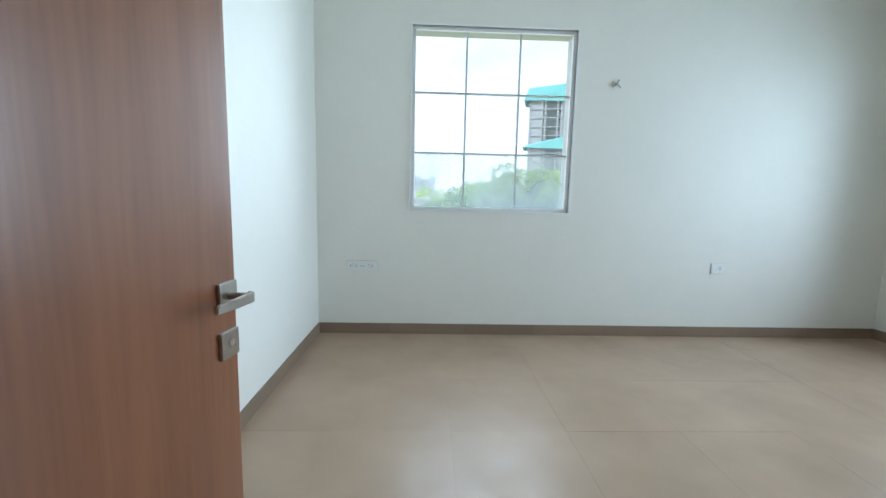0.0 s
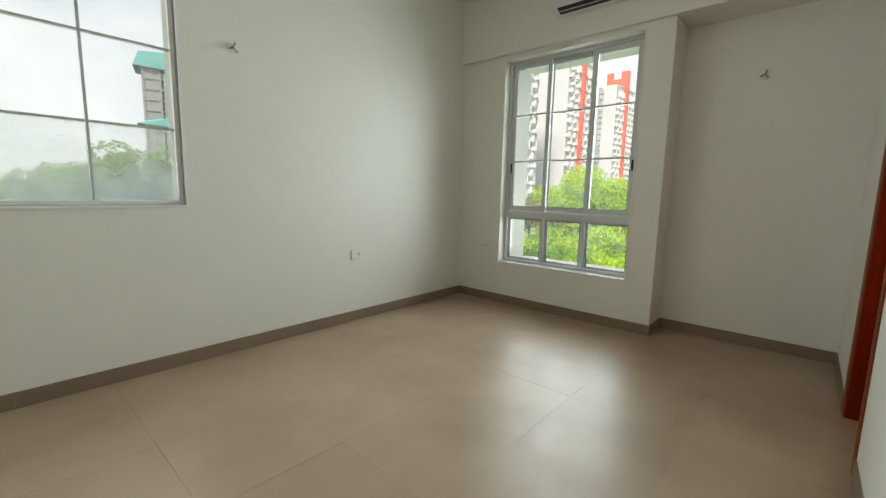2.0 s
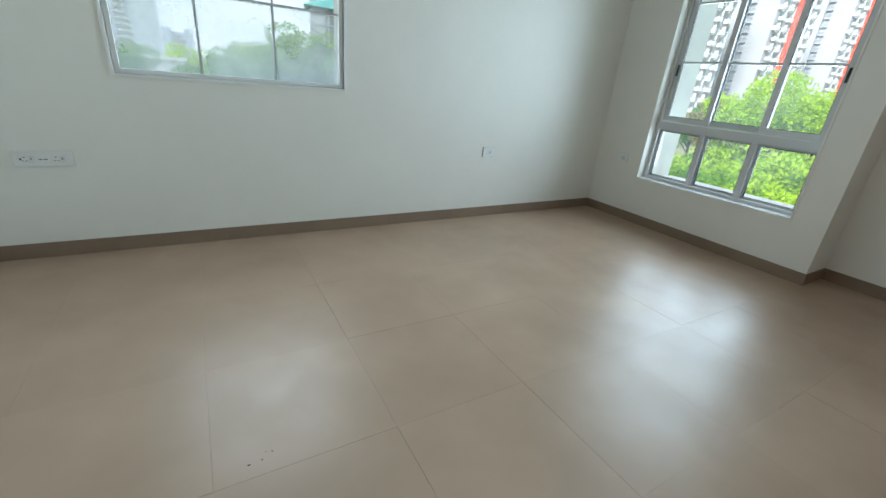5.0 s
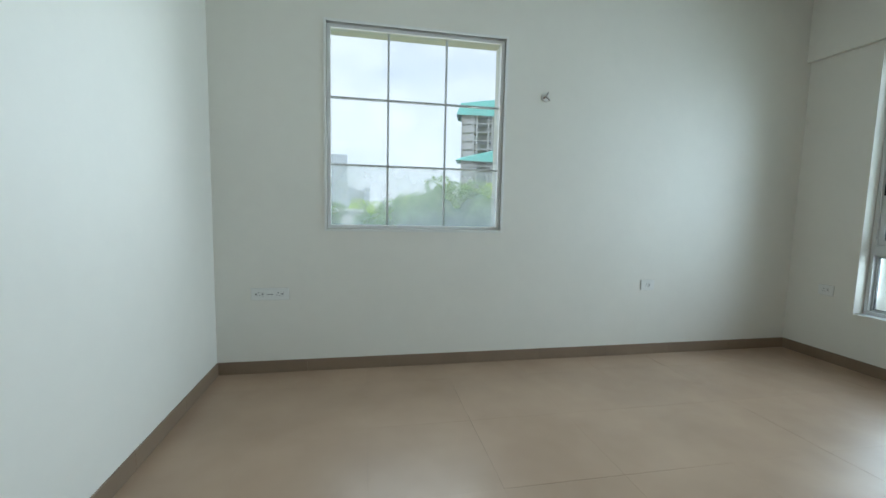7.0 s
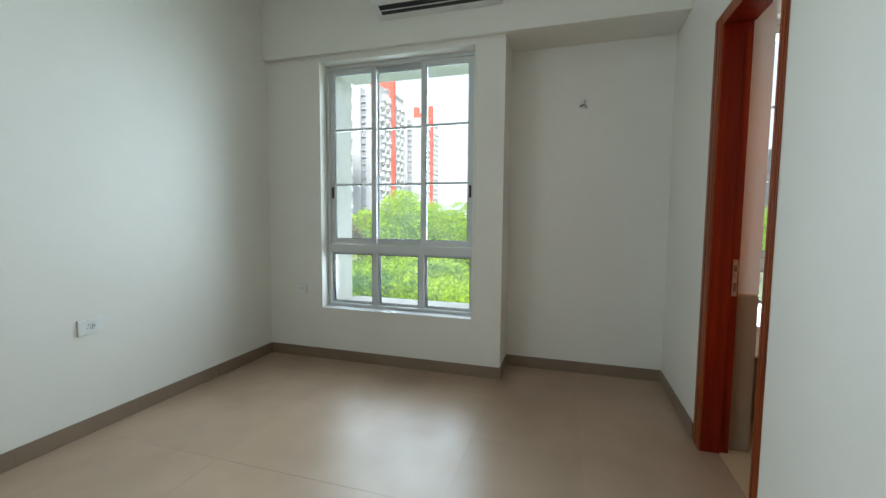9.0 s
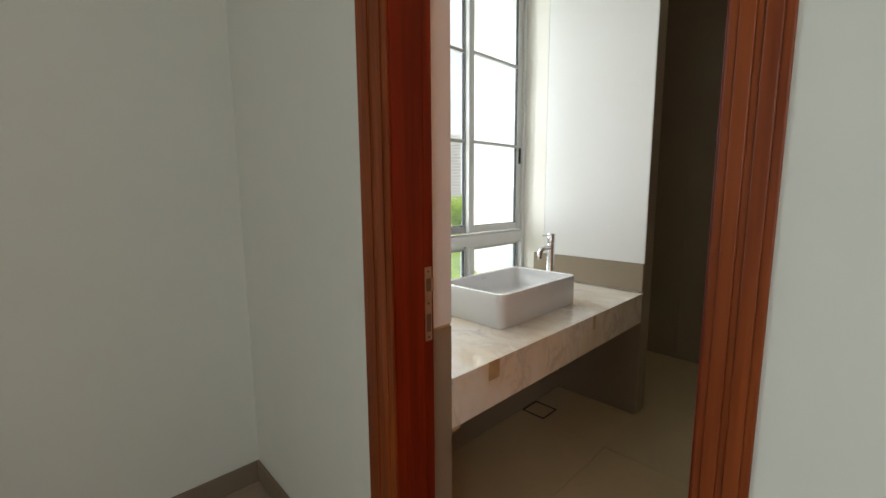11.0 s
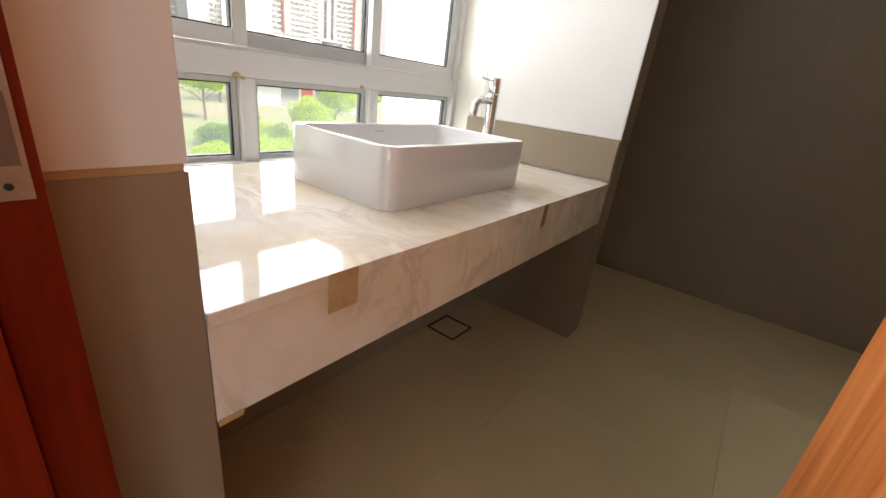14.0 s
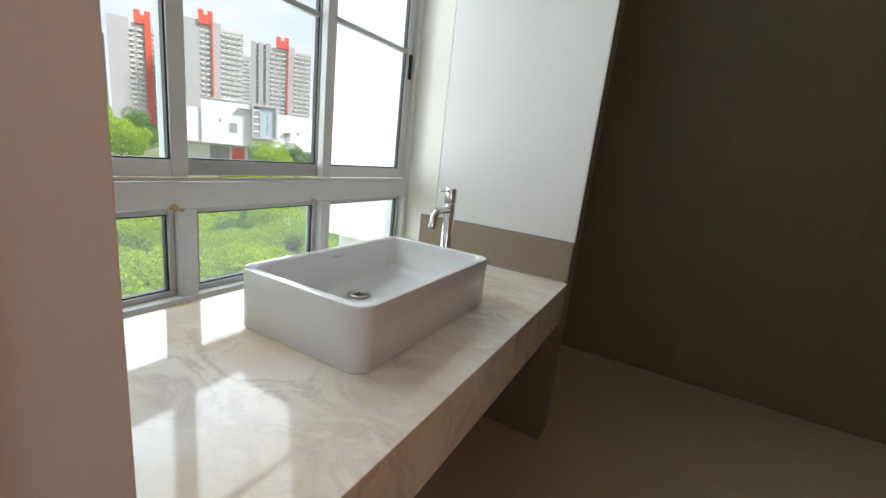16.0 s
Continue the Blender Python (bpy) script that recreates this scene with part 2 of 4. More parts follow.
BATH_FLOOR = material("olive_beige_floor_tile", (0.62, 0.49, 0.30), 0.42, spread=0.12, scale=3, bump=0.03, random_tint=0.012)
DOOR_WOOD = wood("orange_teak_veneer", (0.45, 0.112, 0.025), (0.66, 0.225, 0.065), 0.34)
# Entry leaf: the same teak, its colour darkened for the shade it stands in.
ENTRY_WOOD = wood("shaded_teak_veneer", (0.20, 0.062, 0.020), (0.28, 0.095, 0.034), 0.36, grain=0.55, coat=1.0)
EDGE_WOOD = wood("teak_edge", (0.30, 0.09, 0.03), (0.45, 0.16, 0.06), 0.4)
FRAME_WOOD = wood("dark_red_polished_hardwood", (0.13, 0.0065, 0.001), (0.235, 0.019, 0.003), 0.36, spec=0.25)
FRAME_EDGE = wood("red_brown_hardwood_moulding", (0.19, 0.033, 0.007), (0.33, 0.070, 0.015), 0.34, spec=0.25)
ALU = material("white_powder_coated_aluminium", (0.63, 0.64, 0.635), 0.35, spread=0.05, scale=5)
# North window frame: daylight on it is put into a whiter base colour.
FRAME_WHITE = material("daylight_whitened_frame", (0.80, 0.80, 0.78), 0.4, spread=0.05, scale=5)
ALU_GREY = material("satin_aluminium_rail", (0.50, 0.52, 0.52), 0.35, spread=0.1, scale=6)
BLACK = material("black_rubber", (0.012, 0.012, 0.013), 0.6, spread=0.2)
GLASS = pane_glass("clear_pane", 0.012)
GLASS_DULL = pane_glass("slightly_dusty_pane", 0.045)
GLASS_HAZE = pane_glass("dusty_pane", 0.30)
GLASS_FILM = pane_glass("lightly_dusty_pane", 0.09)
MARBLE = marble("cream_marble")
CERAMIC = material("white_glazed_ceramic", (0.70, 0.70, 0.70), 0.10, spread=0.02, scale=3, coat=0.4)
CHROME = material("polished_chrome", (0.75, 0.75, 0.76), 0.09, 1.0, spread=0.05)
STEEL = material("brushed_nickel", (0.52, 0.49, 0.45), 0.30, 1.0, spread=0.15, scale=20)
STRIKE = material("tarnished_steel_plate", (0.45, 0.36, 0.28), 0.45, 0.7, spread=0.35, scale=25)
STRIKE_HOLE = material("shadowed_plate_recess", (0.20, 0.13, 0.09), 0.6, 0.3, spread=0.3, scale=25)
PLATE = material("white_switch_plastic", (0.80, 0.80, 0.77), 0.3, spread=0.02)
DARK = material("dark_slot", (0.02, 0.02, 0.022), 0.5, spread=0.2)
TAPE = material("brown_packing_tape", (0.60, 0.42, 0.22), 0.3, spread=0.3, scale=14)
WIRE = material("grey_wire_sleeve", (0.45, 0.43, 0.40), 0.5, spread=0.2)
COPPER = material("copper_wire", (0.25, 0.17, 0.12), 0.5, 0.5)
AC_WHITE = material("air_conditioner_plastic", (0.72, 0.73, 0.71), 0.35, spread=0.03)
FACADE = material("white_exterior_paint", (0.76, 0.77, 0.76), 0.8, spread=0.08, scale=1.5, bump=0.1)


# ---- helpers for meshes ----
def box(bm, x0, y0, z0, x1, y1, z1, bevel=0.0, material_index=0):
    v = [bm.verts.new((x, y, z)) for x in (x0, x1) for y in (y0, y1) for z in (z0, z1)]
    faces = [bm.faces.new([v[i] for i in f]) for f in
             ((0, 1, 3, 2), (4, 6, 7, 5), (0, 4, 5, 1), (2, 3, 7, 6), (0, 2, 6, 4), (1, 5, 7, 3))]
    for f in faces:
        f.material_index = material_index
    if bevel:
        edges = list({e for f in faces for e in f.edges})
        bmesh.ops.bevel(bm, geom=edges, offset=bevel, segments=2, affect="EDGES", profile=0.6)
    return bm


def boxes(*rows, bevel=0.0):
    bm = bmesh.new()
    for r in rows:
        box(bm, *r, bevel=bevel)
    return bm


def to_mesh(name, bm, mats, smooth=False):
    bmesh.ops.recalc_face_normals(bm, faces=bm.faces)
    me = bpy.data.meshes.new(name)
    bm.to_mesh(me)
    bm.free()
    for m in mats if isinstance(mats, (list, tuple)) else [mats]:
        me.materials.append(m)
    if smooth:
        me.polygons.foreach_set("use_smooth", [True] * len(me.polygons))
        me.set_sharp_from_angle(angle=radians(35))
    return me


def part(name, bm, mats, parent, label="", smooth=False):
    ob = new(name, to_mesh(name, bm, mats, smooth))
    ob.parent = parent
    if label:
        ob["label"] = label
    return ob


def solid(name, bm, mats, label, category, kind="", group="", smooth=False):
    return tagged(new(name, to_mesh(name, bm, mats, smooth)), label, category, group, kind)


def thing(name, m, label, category, group="", kind=""):
    ob = new(name)
    ob.empty_display_size = 0.1
    ob.matrix_basis = m
    return tagged(ob, label, category, group, kind)


def tube(bm, points, radius, sides=12):
    """A round bar along a line of points."""
    rings = []
    pts = [Vector(p) for p in points]
    for i, p in enumerate(pts):
        d = (pts[min(i + 1, len(pts) - 1)] - pts[max(i - 1, 0)]).normalized()
        side = d.orthogonal().normalized() if i == 0 else (last - d * last.dot(d)).normalized()
        last, up = side, d.cross(side)
        rings.append([bm.verts.new(p + radius * (math.cos(a) * side + math.sin(a) * up))
                      for a in (2 * math.pi * k / sides for k in range(sides))])
    for a, b in zip(rings, rings[1:]):
        for k in range(sides):
            bm.faces.new((a[k], a[(k + 1) % sides], b[(k + 1) % sides], b[k]))
    bm.faces.new(rings[0][::-1])
    bm.faces.new(rings[-1])
    return bm


def lathe(bm, profile, centre=(0, 0, 0), sides=24):
    """A turned shape about z from (radius, height) pairs, closed at both ends."""
    c = Vector(centre)
    rings = [[bm.verts.new(c + Vector((r * math.cos(a), r * math.sin(a), z))) for a in (2 * math.pi * k / sides for k in range(sides))]
             for r, z in profile]
    for a, b in zip(rings, rings[1:]):
        for k in range(sides):
            bm.faces.new((a[k], a[(k + 1) % sides], b[(k + 1) % sides], b[k]))
    bm.faces.new(rings[0][::-1])
    bm.faces.new(rings[-1])
    return bm


# ---- plan, in metres ----
NORTH, WEST, EAST, NICHE, OUT = 3.37, -0.55, 4.5, 4.845, 5.1
NICHE_Y, CEIL, BEAM_Z, BEAM_X = 1.218, 3.27, 2.645, 4.452
WALL = 0.138
DOOR_TOP = 2.335
E0, E1, EZ0, EZ1 = 1.454, 2.819, 0.464, 2.591      # east window opening
N0, N1, NZ0, NZ1 = 0.238, 1.594, 1.093, 2.580    # north window opening
B0, B1, BZ0, BZ1 = -1.755, -0.22, 0.66, 2.61    # bathroom window opening
BATH_W, BATH_S, BATH_C = 2.2, -2.77, 2.75
PIER_X, NEAR_Y, FAR_Y = 3.89, -0.25, -1.72
EN0, EN1 = -0.14, 0.80                         # entry opening
BD0, BD1, BATH_JAMB = 3.142, 3.95, 3.828      # bathroom door frame: outer edges, east jamb

# ---- setting ----
solid("wall_north", boxes(
    (WEST - WALL, NORTH, -0.2, N0, NORTH + 0.25, CEIL + 0.1), (N1, NORTH, -0.2, OUT, NORTH + 0.25, CEIL + 0.1),
    (N0, NORTH, -0.2, N1, NORTH + 0.25, NZ0), (N0, NORTH, NZ1, N1, NORTH + 0.25, CEIL + 0.1)),
    PLASTER, "white painted plaster wall with a square window", "wall", "structure")
solid("wall_west", boxes((WEST - WALL, -WALL, -0.2, WEST, NORTH, CEIL + 0.1)), PLASTER, "plain white painted plaster wall", "wall", "structure")
solid("wall_south", boxes(
    (WEST - WALL, -WALL, -0.2, EN0, 0, CEIL + 0.1), (EN1, -WALL, -0.2, BD0 + 0.02, 0, CEIL + 0.1),
    (BD1 - 0.02, -WALL, -0.2, NICHE, 0, CEIL + 0.1), (EN0, -WALL, DOOR_TOP, EN1, 0, CEIL + 0.1),
    (BD0 + 0.02, -WALL, DOOR_TOP - 0.02, BD1 - 0.02, 0, CEIL + 0.1)),
    PLASTER, "white painted plaster wall with two doorways", "wall", "structure")
solid("wall_east", boxes(
    (EAST, NICHE_Y, -0.2, OUT, E0, CEIL + 0.1), (EAST, E1, -0.2, 5.03, NORTH, CEIL + 0.1),
    (EAST, E0, -0.2, OUT, E1, EZ0), (EAST, E0, EZ1, OUT, E1, CEIL + 0.1)),
    PLASTER, "white painted plaster wall with a tall window", "wall", "structure")
solid("wall_niche", boxes((NICHE, -WALL, -0.2, OUT, NICHE_Y, CEIL + 0.1)), PLASTER, "white painted plaster wall of a shallow niche", "wall", "structure")
solid("beam", boxes((BEAM_X, 0, BEAM_Z, EAST - 0.002, NORTH, CEIL), (EAST - 0.002, 0, BEAM_Z, NICHE, NICHE_Y, CEIL), bevel=0.005),
      PLASTER, "white painted beam over the window and niche", "beam", "structure")
solid("ceiling", boxes((WEST - WALL, -WALL, CEIL, OUT, NORTH + 0.25, CEIL + 0.25)), CEILING, "plain white ceiling", "ceiling", "structure")

# corridor behind the entry
solid("wall_corridor", boxes((WEST - WALL, -1.75, -0.2, 2.05, -1.6, 2.9), (WEST - WALL, -1.6, -0.2, WEST, -WALL, 2.9), (1.9, -1.6, -0.2, 2.05, -WALL, 2.9)),
      PLASTER, "plain white corridor wall", "wall", "structure")
solid("ceiling_corridor", boxes((WEST, -1.6, 2.75, 1.9, -WALL, 2.9)), CEILING, "plain white corridor ceiling", "ceiling", "structure")

# bathroom shell
solid("wall_bath_east", boxes(
    (4.39, FAR_Y, -0.2, 4.78, NEAR_Y, BZ0), (4.78, BATH_S, -0.2, OUT, -WALL, 0.30), (4.60, B1, BZ0, OUT, -WALL, CEIL), (4.60, B0, BZ1, OUT, B1, CEIL),
    (4.60, BATH_S, -0.2, OUT + 0.09, FAR_Y - 0.12, CEIL), (4.60, FAR_Y - 0.12, BZ0, OUT + 0.09, B0, CEIL)), PLASTER, "white painted bathroom wall with a window", "wall", "structure")
solid("wall_bath_south", boxes((BATH_W - WALL, BATH_S - WALL, -0.2, OUT, BATH_S - 0.012, CEIL)), BATH_TILE, "dark brown-grey tiled shower wall", "wall", "structure")
solid("wall_bath_west", boxes((BATH_W - WALL, BATH_S, -0.2, BATH_W, -WALL, CEIL)), BATH_TILE, "dark brown-grey tiled wall", "wall", "structure")
solid("ceiling_bath", boxes((BATH_W, BATH_S, BATH_C, 4.6, -WALL, BATH_C + 0.15)), CEILING, "plain white bathroom ceiling", "ceiling", "structure")
# piers at both ends of the counter
near_pier = solid("pier_near", boxes((PIER_X + 0.012, NEAR_Y + 0.012, -0.1, 4.6, -WALL, BATH_C)), PLASTER, "short wall pier, white above and grey-brown tiled below", "wall", "structure")
part("white_panel", boxes((PIER_X, NEAR_Y, 0.876, PIER_X + 0.0118, -WALL - 0.001, BATH_C), (PIER_X + 0.0118, NEAR_Y, 0.876, 4.58, NEAR_Y + 0.0118, BATH_C), bevel=0.001), WHITE_TILE, near_pier)
part("dado_tile", boxes((PIER_X, NEAR_Y, 0.0, PIER_X + 0.0118, -WALL - 0.001, 0.868), (PIER_X + 0.0118, NEAR_Y, 0.0, 4.38, NEAR_Y + 0.0118, 0.868), bevel=0.001), BATH_TILE, near_pier, "grey-brown tile")
part("joint", boxes((PIER_X + 0.003, NEAR_Y + 0.003, 0.868, PIER_X + 0.0118, -WALL - 0.001, 0.876)), TAPE, near_pier, "stained yellow joint")
far_pier = solid("pier_far", boxes((PIER_X + 0.012, FAR_Y - 0.11, -0.1, 4.6, FAR_Y - 0.012, BATH_C)), PLASTER, "thin shower partition, white above and grey-brown tiled below", "wall", "structure")
part("white_panel", boxes((PIER_X + 0.004, FAR_Y - 0.0118, 0.866, 4.512, FAR_Y, BATH_C), bevel=0.002), WHITE_TILE, far_pier)
part("corner_strip", boxes((4.5145, FAR_Y - 0.0118, 0.866, 4.598, FAR_Y - 0.001, BATH_C), bevel=0.002), PLASTER, far_pier, "white painted strip beside the window")
part("edge_trim", boxes((PIER_X - 0.001, FAR_Y - 0.010, 0.866, PIER_X + 0.004, FAR_Y + 0.001, BATH_C)), ALU, far_pier)
part("splash_tile", boxes((PIER_X + 0.002, FAR_Y - 0.0118, 0.712, 4.585, FAR_Y + 0.003, 0.864), bevel=0.001), BATH_TILE, far_pier, "grey-brown splashback tile")
part("dado_tile", boxes((PIER_X + 0.002, FAR_Y - 0.0118, 0.0, 4.38, FAR_Y, 0.69), bevel=0.001), BATH_TILE, far_pier, "grey-brown tile")
part("end_tile", boxes((PIER_X, FAR_Y - 0.12, 0.0, PIER_X + 0.0118, FAR_Y - 0.012, BATH_C), bevel=0.001), BATH_TILE, far_pier, "dark grey-brown tile")
part("shower_side_tile", boxes((PIER_X + 0.0118, FAR_Y - 0.122, 0.0, 4.6, FAR_Y - 0.1102, BATH_C)), BATH_TILE, far_pier, "dark grey-brown tile")
part("low_wall_tile", boxes((4.376, FAR_Y + 0.0, 0.0, 4.3898, NEAR_Y, 0.655)), BATH_TILE, far_pier, "grey-brown tile")

# skirting
sk = thing("baseboard", Matrix(), "brown tile skirting along the bedroom walls", "baseboard", kind="structure")
SH, SD = 0.093, 0.010


def skirting_run(x0, y0, x1, y1, nx, ny):
    """Skirting tiles along a wall foot, standing off the wall towards (nx, ny)."""
    length = math.hypot(x1 - x0, y1 - y0)
    count = max(1, round(length / 0.61))
    for i in range(count):
        a, b = i / count, (i + 1) / count
        g = 0.0002 / length
        ax, ay, bx, by = x0 + (x1 - x0) * (a + g), y0 + (y1 - y0) * (a + g), x0 + (x1 - x0) * (b - g), y0 + (y1 - y0) * (b - g)
        xs, ys = sorted((ax, bx, ax + nx * SD, bx + nx * SD)), sorted((ay, by, ay + ny * SD, by + ny * SD))
        part("skirting_tile", boxes((xs[0], ys[0], 0.0, xs[-1], ys[-1], SH), bevel=0.0015), SKIRTING, sk)


skirting_run(WEST + SD, NORTH, EAST - SD, NORTH, 0, -1)
skirting_run(WEST, 0.0, WEST, NORTH, 1, 0)
skirting_run(EAST, NICHE_Y, EAST, NORTH, -1, 0)
skirting_run(EAST - SD, NICHE_Y, NICHE, NICHE_Y, 0, -1)
skirting_run(NICHE, 0.0, NICHE, NICHE_Y - SD, -1, 0)
skirting_run(BD1 + 0.004, 0.0, NICHE - SD, 0.0, 0, 1)
skirting_run(EN1 + 0.07, 0.0, BD0 - 0.004, 0.0, 0, 1)
skirting_run(WEST + SD, 0.0, EN0 - 0.07, 0.0, 0, 1)


# ---- windows ----
def bar(bm, u0, v0, u1, v1, d0, d1, bevel=0.003):
    """A bar of a window: u along the wall, v up, d into the wall."""
    return box(bm, u0, d0, v0, u1, d1, v1, bevel=bevel)


def ring(u0, v0, u1, v1, w, d0, d1, bevel=0.003):
    bm = bmesh.new()
    bar(bm, u0, v0, u0 + w, v1, d0, d1, bevel)
    bar(bm, u1 - w, v0, u1, v1, d0, d1, bevel)
    bar(bm, u0 + w, v0, u1 - w, v0 + w, d0, d1, bevel)
    bar(bm, u0 + w, v1 - w, u1 - w, v1, d0, d1, bevel)
    return bm


def tall_window(name, m, wide, z0, z1, transom, label, depth, trim, lower):
    """Three sliding sashes with glazing bars over three fixed lights. Origin at the foot's middle on the inner wall face; +y goes outwards."""
    w = thing(name, m, label, "window", kind="structure")
    h, f0, f1 = wide / 2, depth, depth + 0.10
    fr = 0.028
    part("window_frame", ring(-h + 0.002, z0 + 0.002, h - 0.002, z1 - 0.002, fr, f0, f1), ALU, w)
    bm = bmesh.new()
    bar(bm, -h + fr, transom - 0.04, h - fr, transom + 0.03, f0 + 0.002, f1 - 0.002)
    bar(bm, -h + fr, transom + 0.0305, h - fr, transom + 0.040, f0 + 0.012, f0 + 0.017, 0.001)
    part("transom", bm, ALU, w)
    if trim:
        bm = bmesh.new()
        t = 0.015
        for row in ((-h - t, z0 - t, -h, z1 + t), (h, z0 - t, h + t, z1 + t), (-h, z0 - t, h, z0), (-h, z1, h, z1 + t)):
            bar(bm, row[0], row[1], row[2], row[3], -0.006, 0.012, 0.002)
        part("window_trim", bm, PLASTER, w)
        part("window_sill", bar(bmesh.new(), -h + 0.003, z0 - 0.006, h - 0.003, z0 + 0.004, 0.002, f0), CERAMIC, w, "white stone sill")
    # lower fixed lights
    inner0, inner1 = -h + fr, h - fr
    step = (inner1 - inner0) / 3
    for k in (1, 2):
        u = inner0 + k * step
        part("mullion", bar(bmesh.new(), u - 0.022, z0 + fr, u + 0.022, transom - 0.041, f0 + 0.006, f1 - 0.02), ALU, w)
    for k in range(3):
        a, b = inner0 + k * step + (0.022 if k else 0), inner0 + (k + 1) * step - (0.022 if k < 2 else 0)
        part("bead", ring(a + 0.001, z0 + fr + 0.001, b - 0.001, transom - 0.042, 0.016, f0 + 0.03, f0 + 0.06, 0.002), ALU_GREY, w)
        part("gasket", ring(a + 0.017, z0 + fr + 0.017, b - 0.017, transom - 0.058, 0.004, f0 + 0.036, f0 + 0.054, 0), BLACK, w)
        part("pane", boxes((a + 0.020, f0 + 0.042, z0 + fr + 0.020, b - 0.020, f0 + 0.047, transom - 0.061)), lower, w)
    # sliding sashes, the middle one on the second track
    lo, hi = transom + 0.041, z1 - fr - 0.002
    for k in range(3):
        a, b = inner0 + k * step - ((0.0, 0.028, 0.012)[k] or -0.001), inner0 + (k + 1) * step + ((0.012, 0.028, 0.0)[k] or -0.001)
        d = f0 + (0.018, 0.050, 0.018)[k]
        s = part("sash", ring(a, lo, b, hi, 0.042, d, d + 0.028), ALU_GREY if k == 1 else ALU, w)
        part("gasket", ring(a + 0.042, lo + 0.042, b - 0.042, hi - 0.042, 0.004, d + 0.006, d + 0.022, 0), BLACK, s)
        part("pane", boxes((a + 0.045, d + 0.011, lo + 0.045, b - 0.045, d + 0.016, hi - 0.045)), GLASS, s)
        for j in (1, 2):
            v = lo + 0.042 + (hi - lo - 0.084) * j / 3
            part("glazing_bar", bar(bmesh.new(), a + 0.0425, v - 0.009, b - 0.0425, v + 0.009, d + 0.004, d + 0.024, 0.002), ALU_GREY, s)
        if k != 1:
            u = a + 0.02 if k == 0 else b - 0.02
            part("latch", bar(bmesh.new(), u - 0.009, 1.44, u + 0.009, 1.54, d - 0.008, d - 0.0005, 0.003), BLACK, s, "black latch")
    return w


tall_window("window_1", pose(EAST, (E0 + E1) / 2, 0, 0, 0, -90), E1 - E0, EZ0, EZ1, 0.998, "tall white aluminium window with small panes, shut", 0.095, True, GLASS)
tall_window("window_2", pose(4.60, (B0 + B1) / 2, 0, 0, 0, -90), B1 - B0, BZ0, BZ1, 0.972, "white aluminium bathroom window over the counter, shut", 0.09, False, GLASS_DULL)


def grid_window():
    w = thing("window_3", pose(0, NORTH, 0), "square white fixed window of nine panes, dusty", "window", kind="structure")
    bm = bmesh.new()
    for row in ((N0 - 0.018, NZ0 - 0.018, N0, NZ1 + 0.018), (N1, NZ0 - 0.018, N1 + 0.018, NZ1 + 0.018), (N0, NZ0 - 0.018, N1, NZ0), (N0, NZ1, N1, NZ1 + 0.018)):
        bar(bm, row[0], row[1], row[2], row[3], -0.008, 0.02, 0.002)
    part("window_trim", bm, PLATE, w)
    part("window_frame", ring(N0 + 0.002, NZ0 + 0.002, N1 - 0.002, NZ1 - 0.002, 0.026, 0.03, 0.09), FRAME_WHITE, w)
    a, b, lo, hi = N0 + 0.028, N1 - 0.028, NZ0 + 0.028, NZ1 - 0.028
    us, vs = (a, 0.688, 1.133, b), (lo, 1.574, 2.066, hi)
    for u in us[1:3]:
        part("muntin", bar(bmesh.new(), u - 0.008, lo, u + 0.008, hi, 0.048, 0.070, 0.002), ALU_GREY, w)
    for v in vs[1:3]:
        for i in range(3):
            u0, u1 = us[i] + (0.0082 if i else 0), us[i + 1] - (0.0082 if i < 2 else 0)
            part("muntin", bar(bmesh.new(), u0, v - 0.008, u1, v + 0.008, 0.0485, 0.0695, 0.002), ALU_GREY, w)
    for i in range(3):
        for j in range(3):
            e = 0.0075
            part("pane", boxes((us[i] + (e if i else 0), 0.057, vs[j] + (e if j else 0), us[i + 1] - (e if i < 2 else 0), 0.062, vs[j + 1] - (e if j < 2 else 0))), GLASS_HAZE if j == 0 else GLASS_FILM, w)


grid_window()


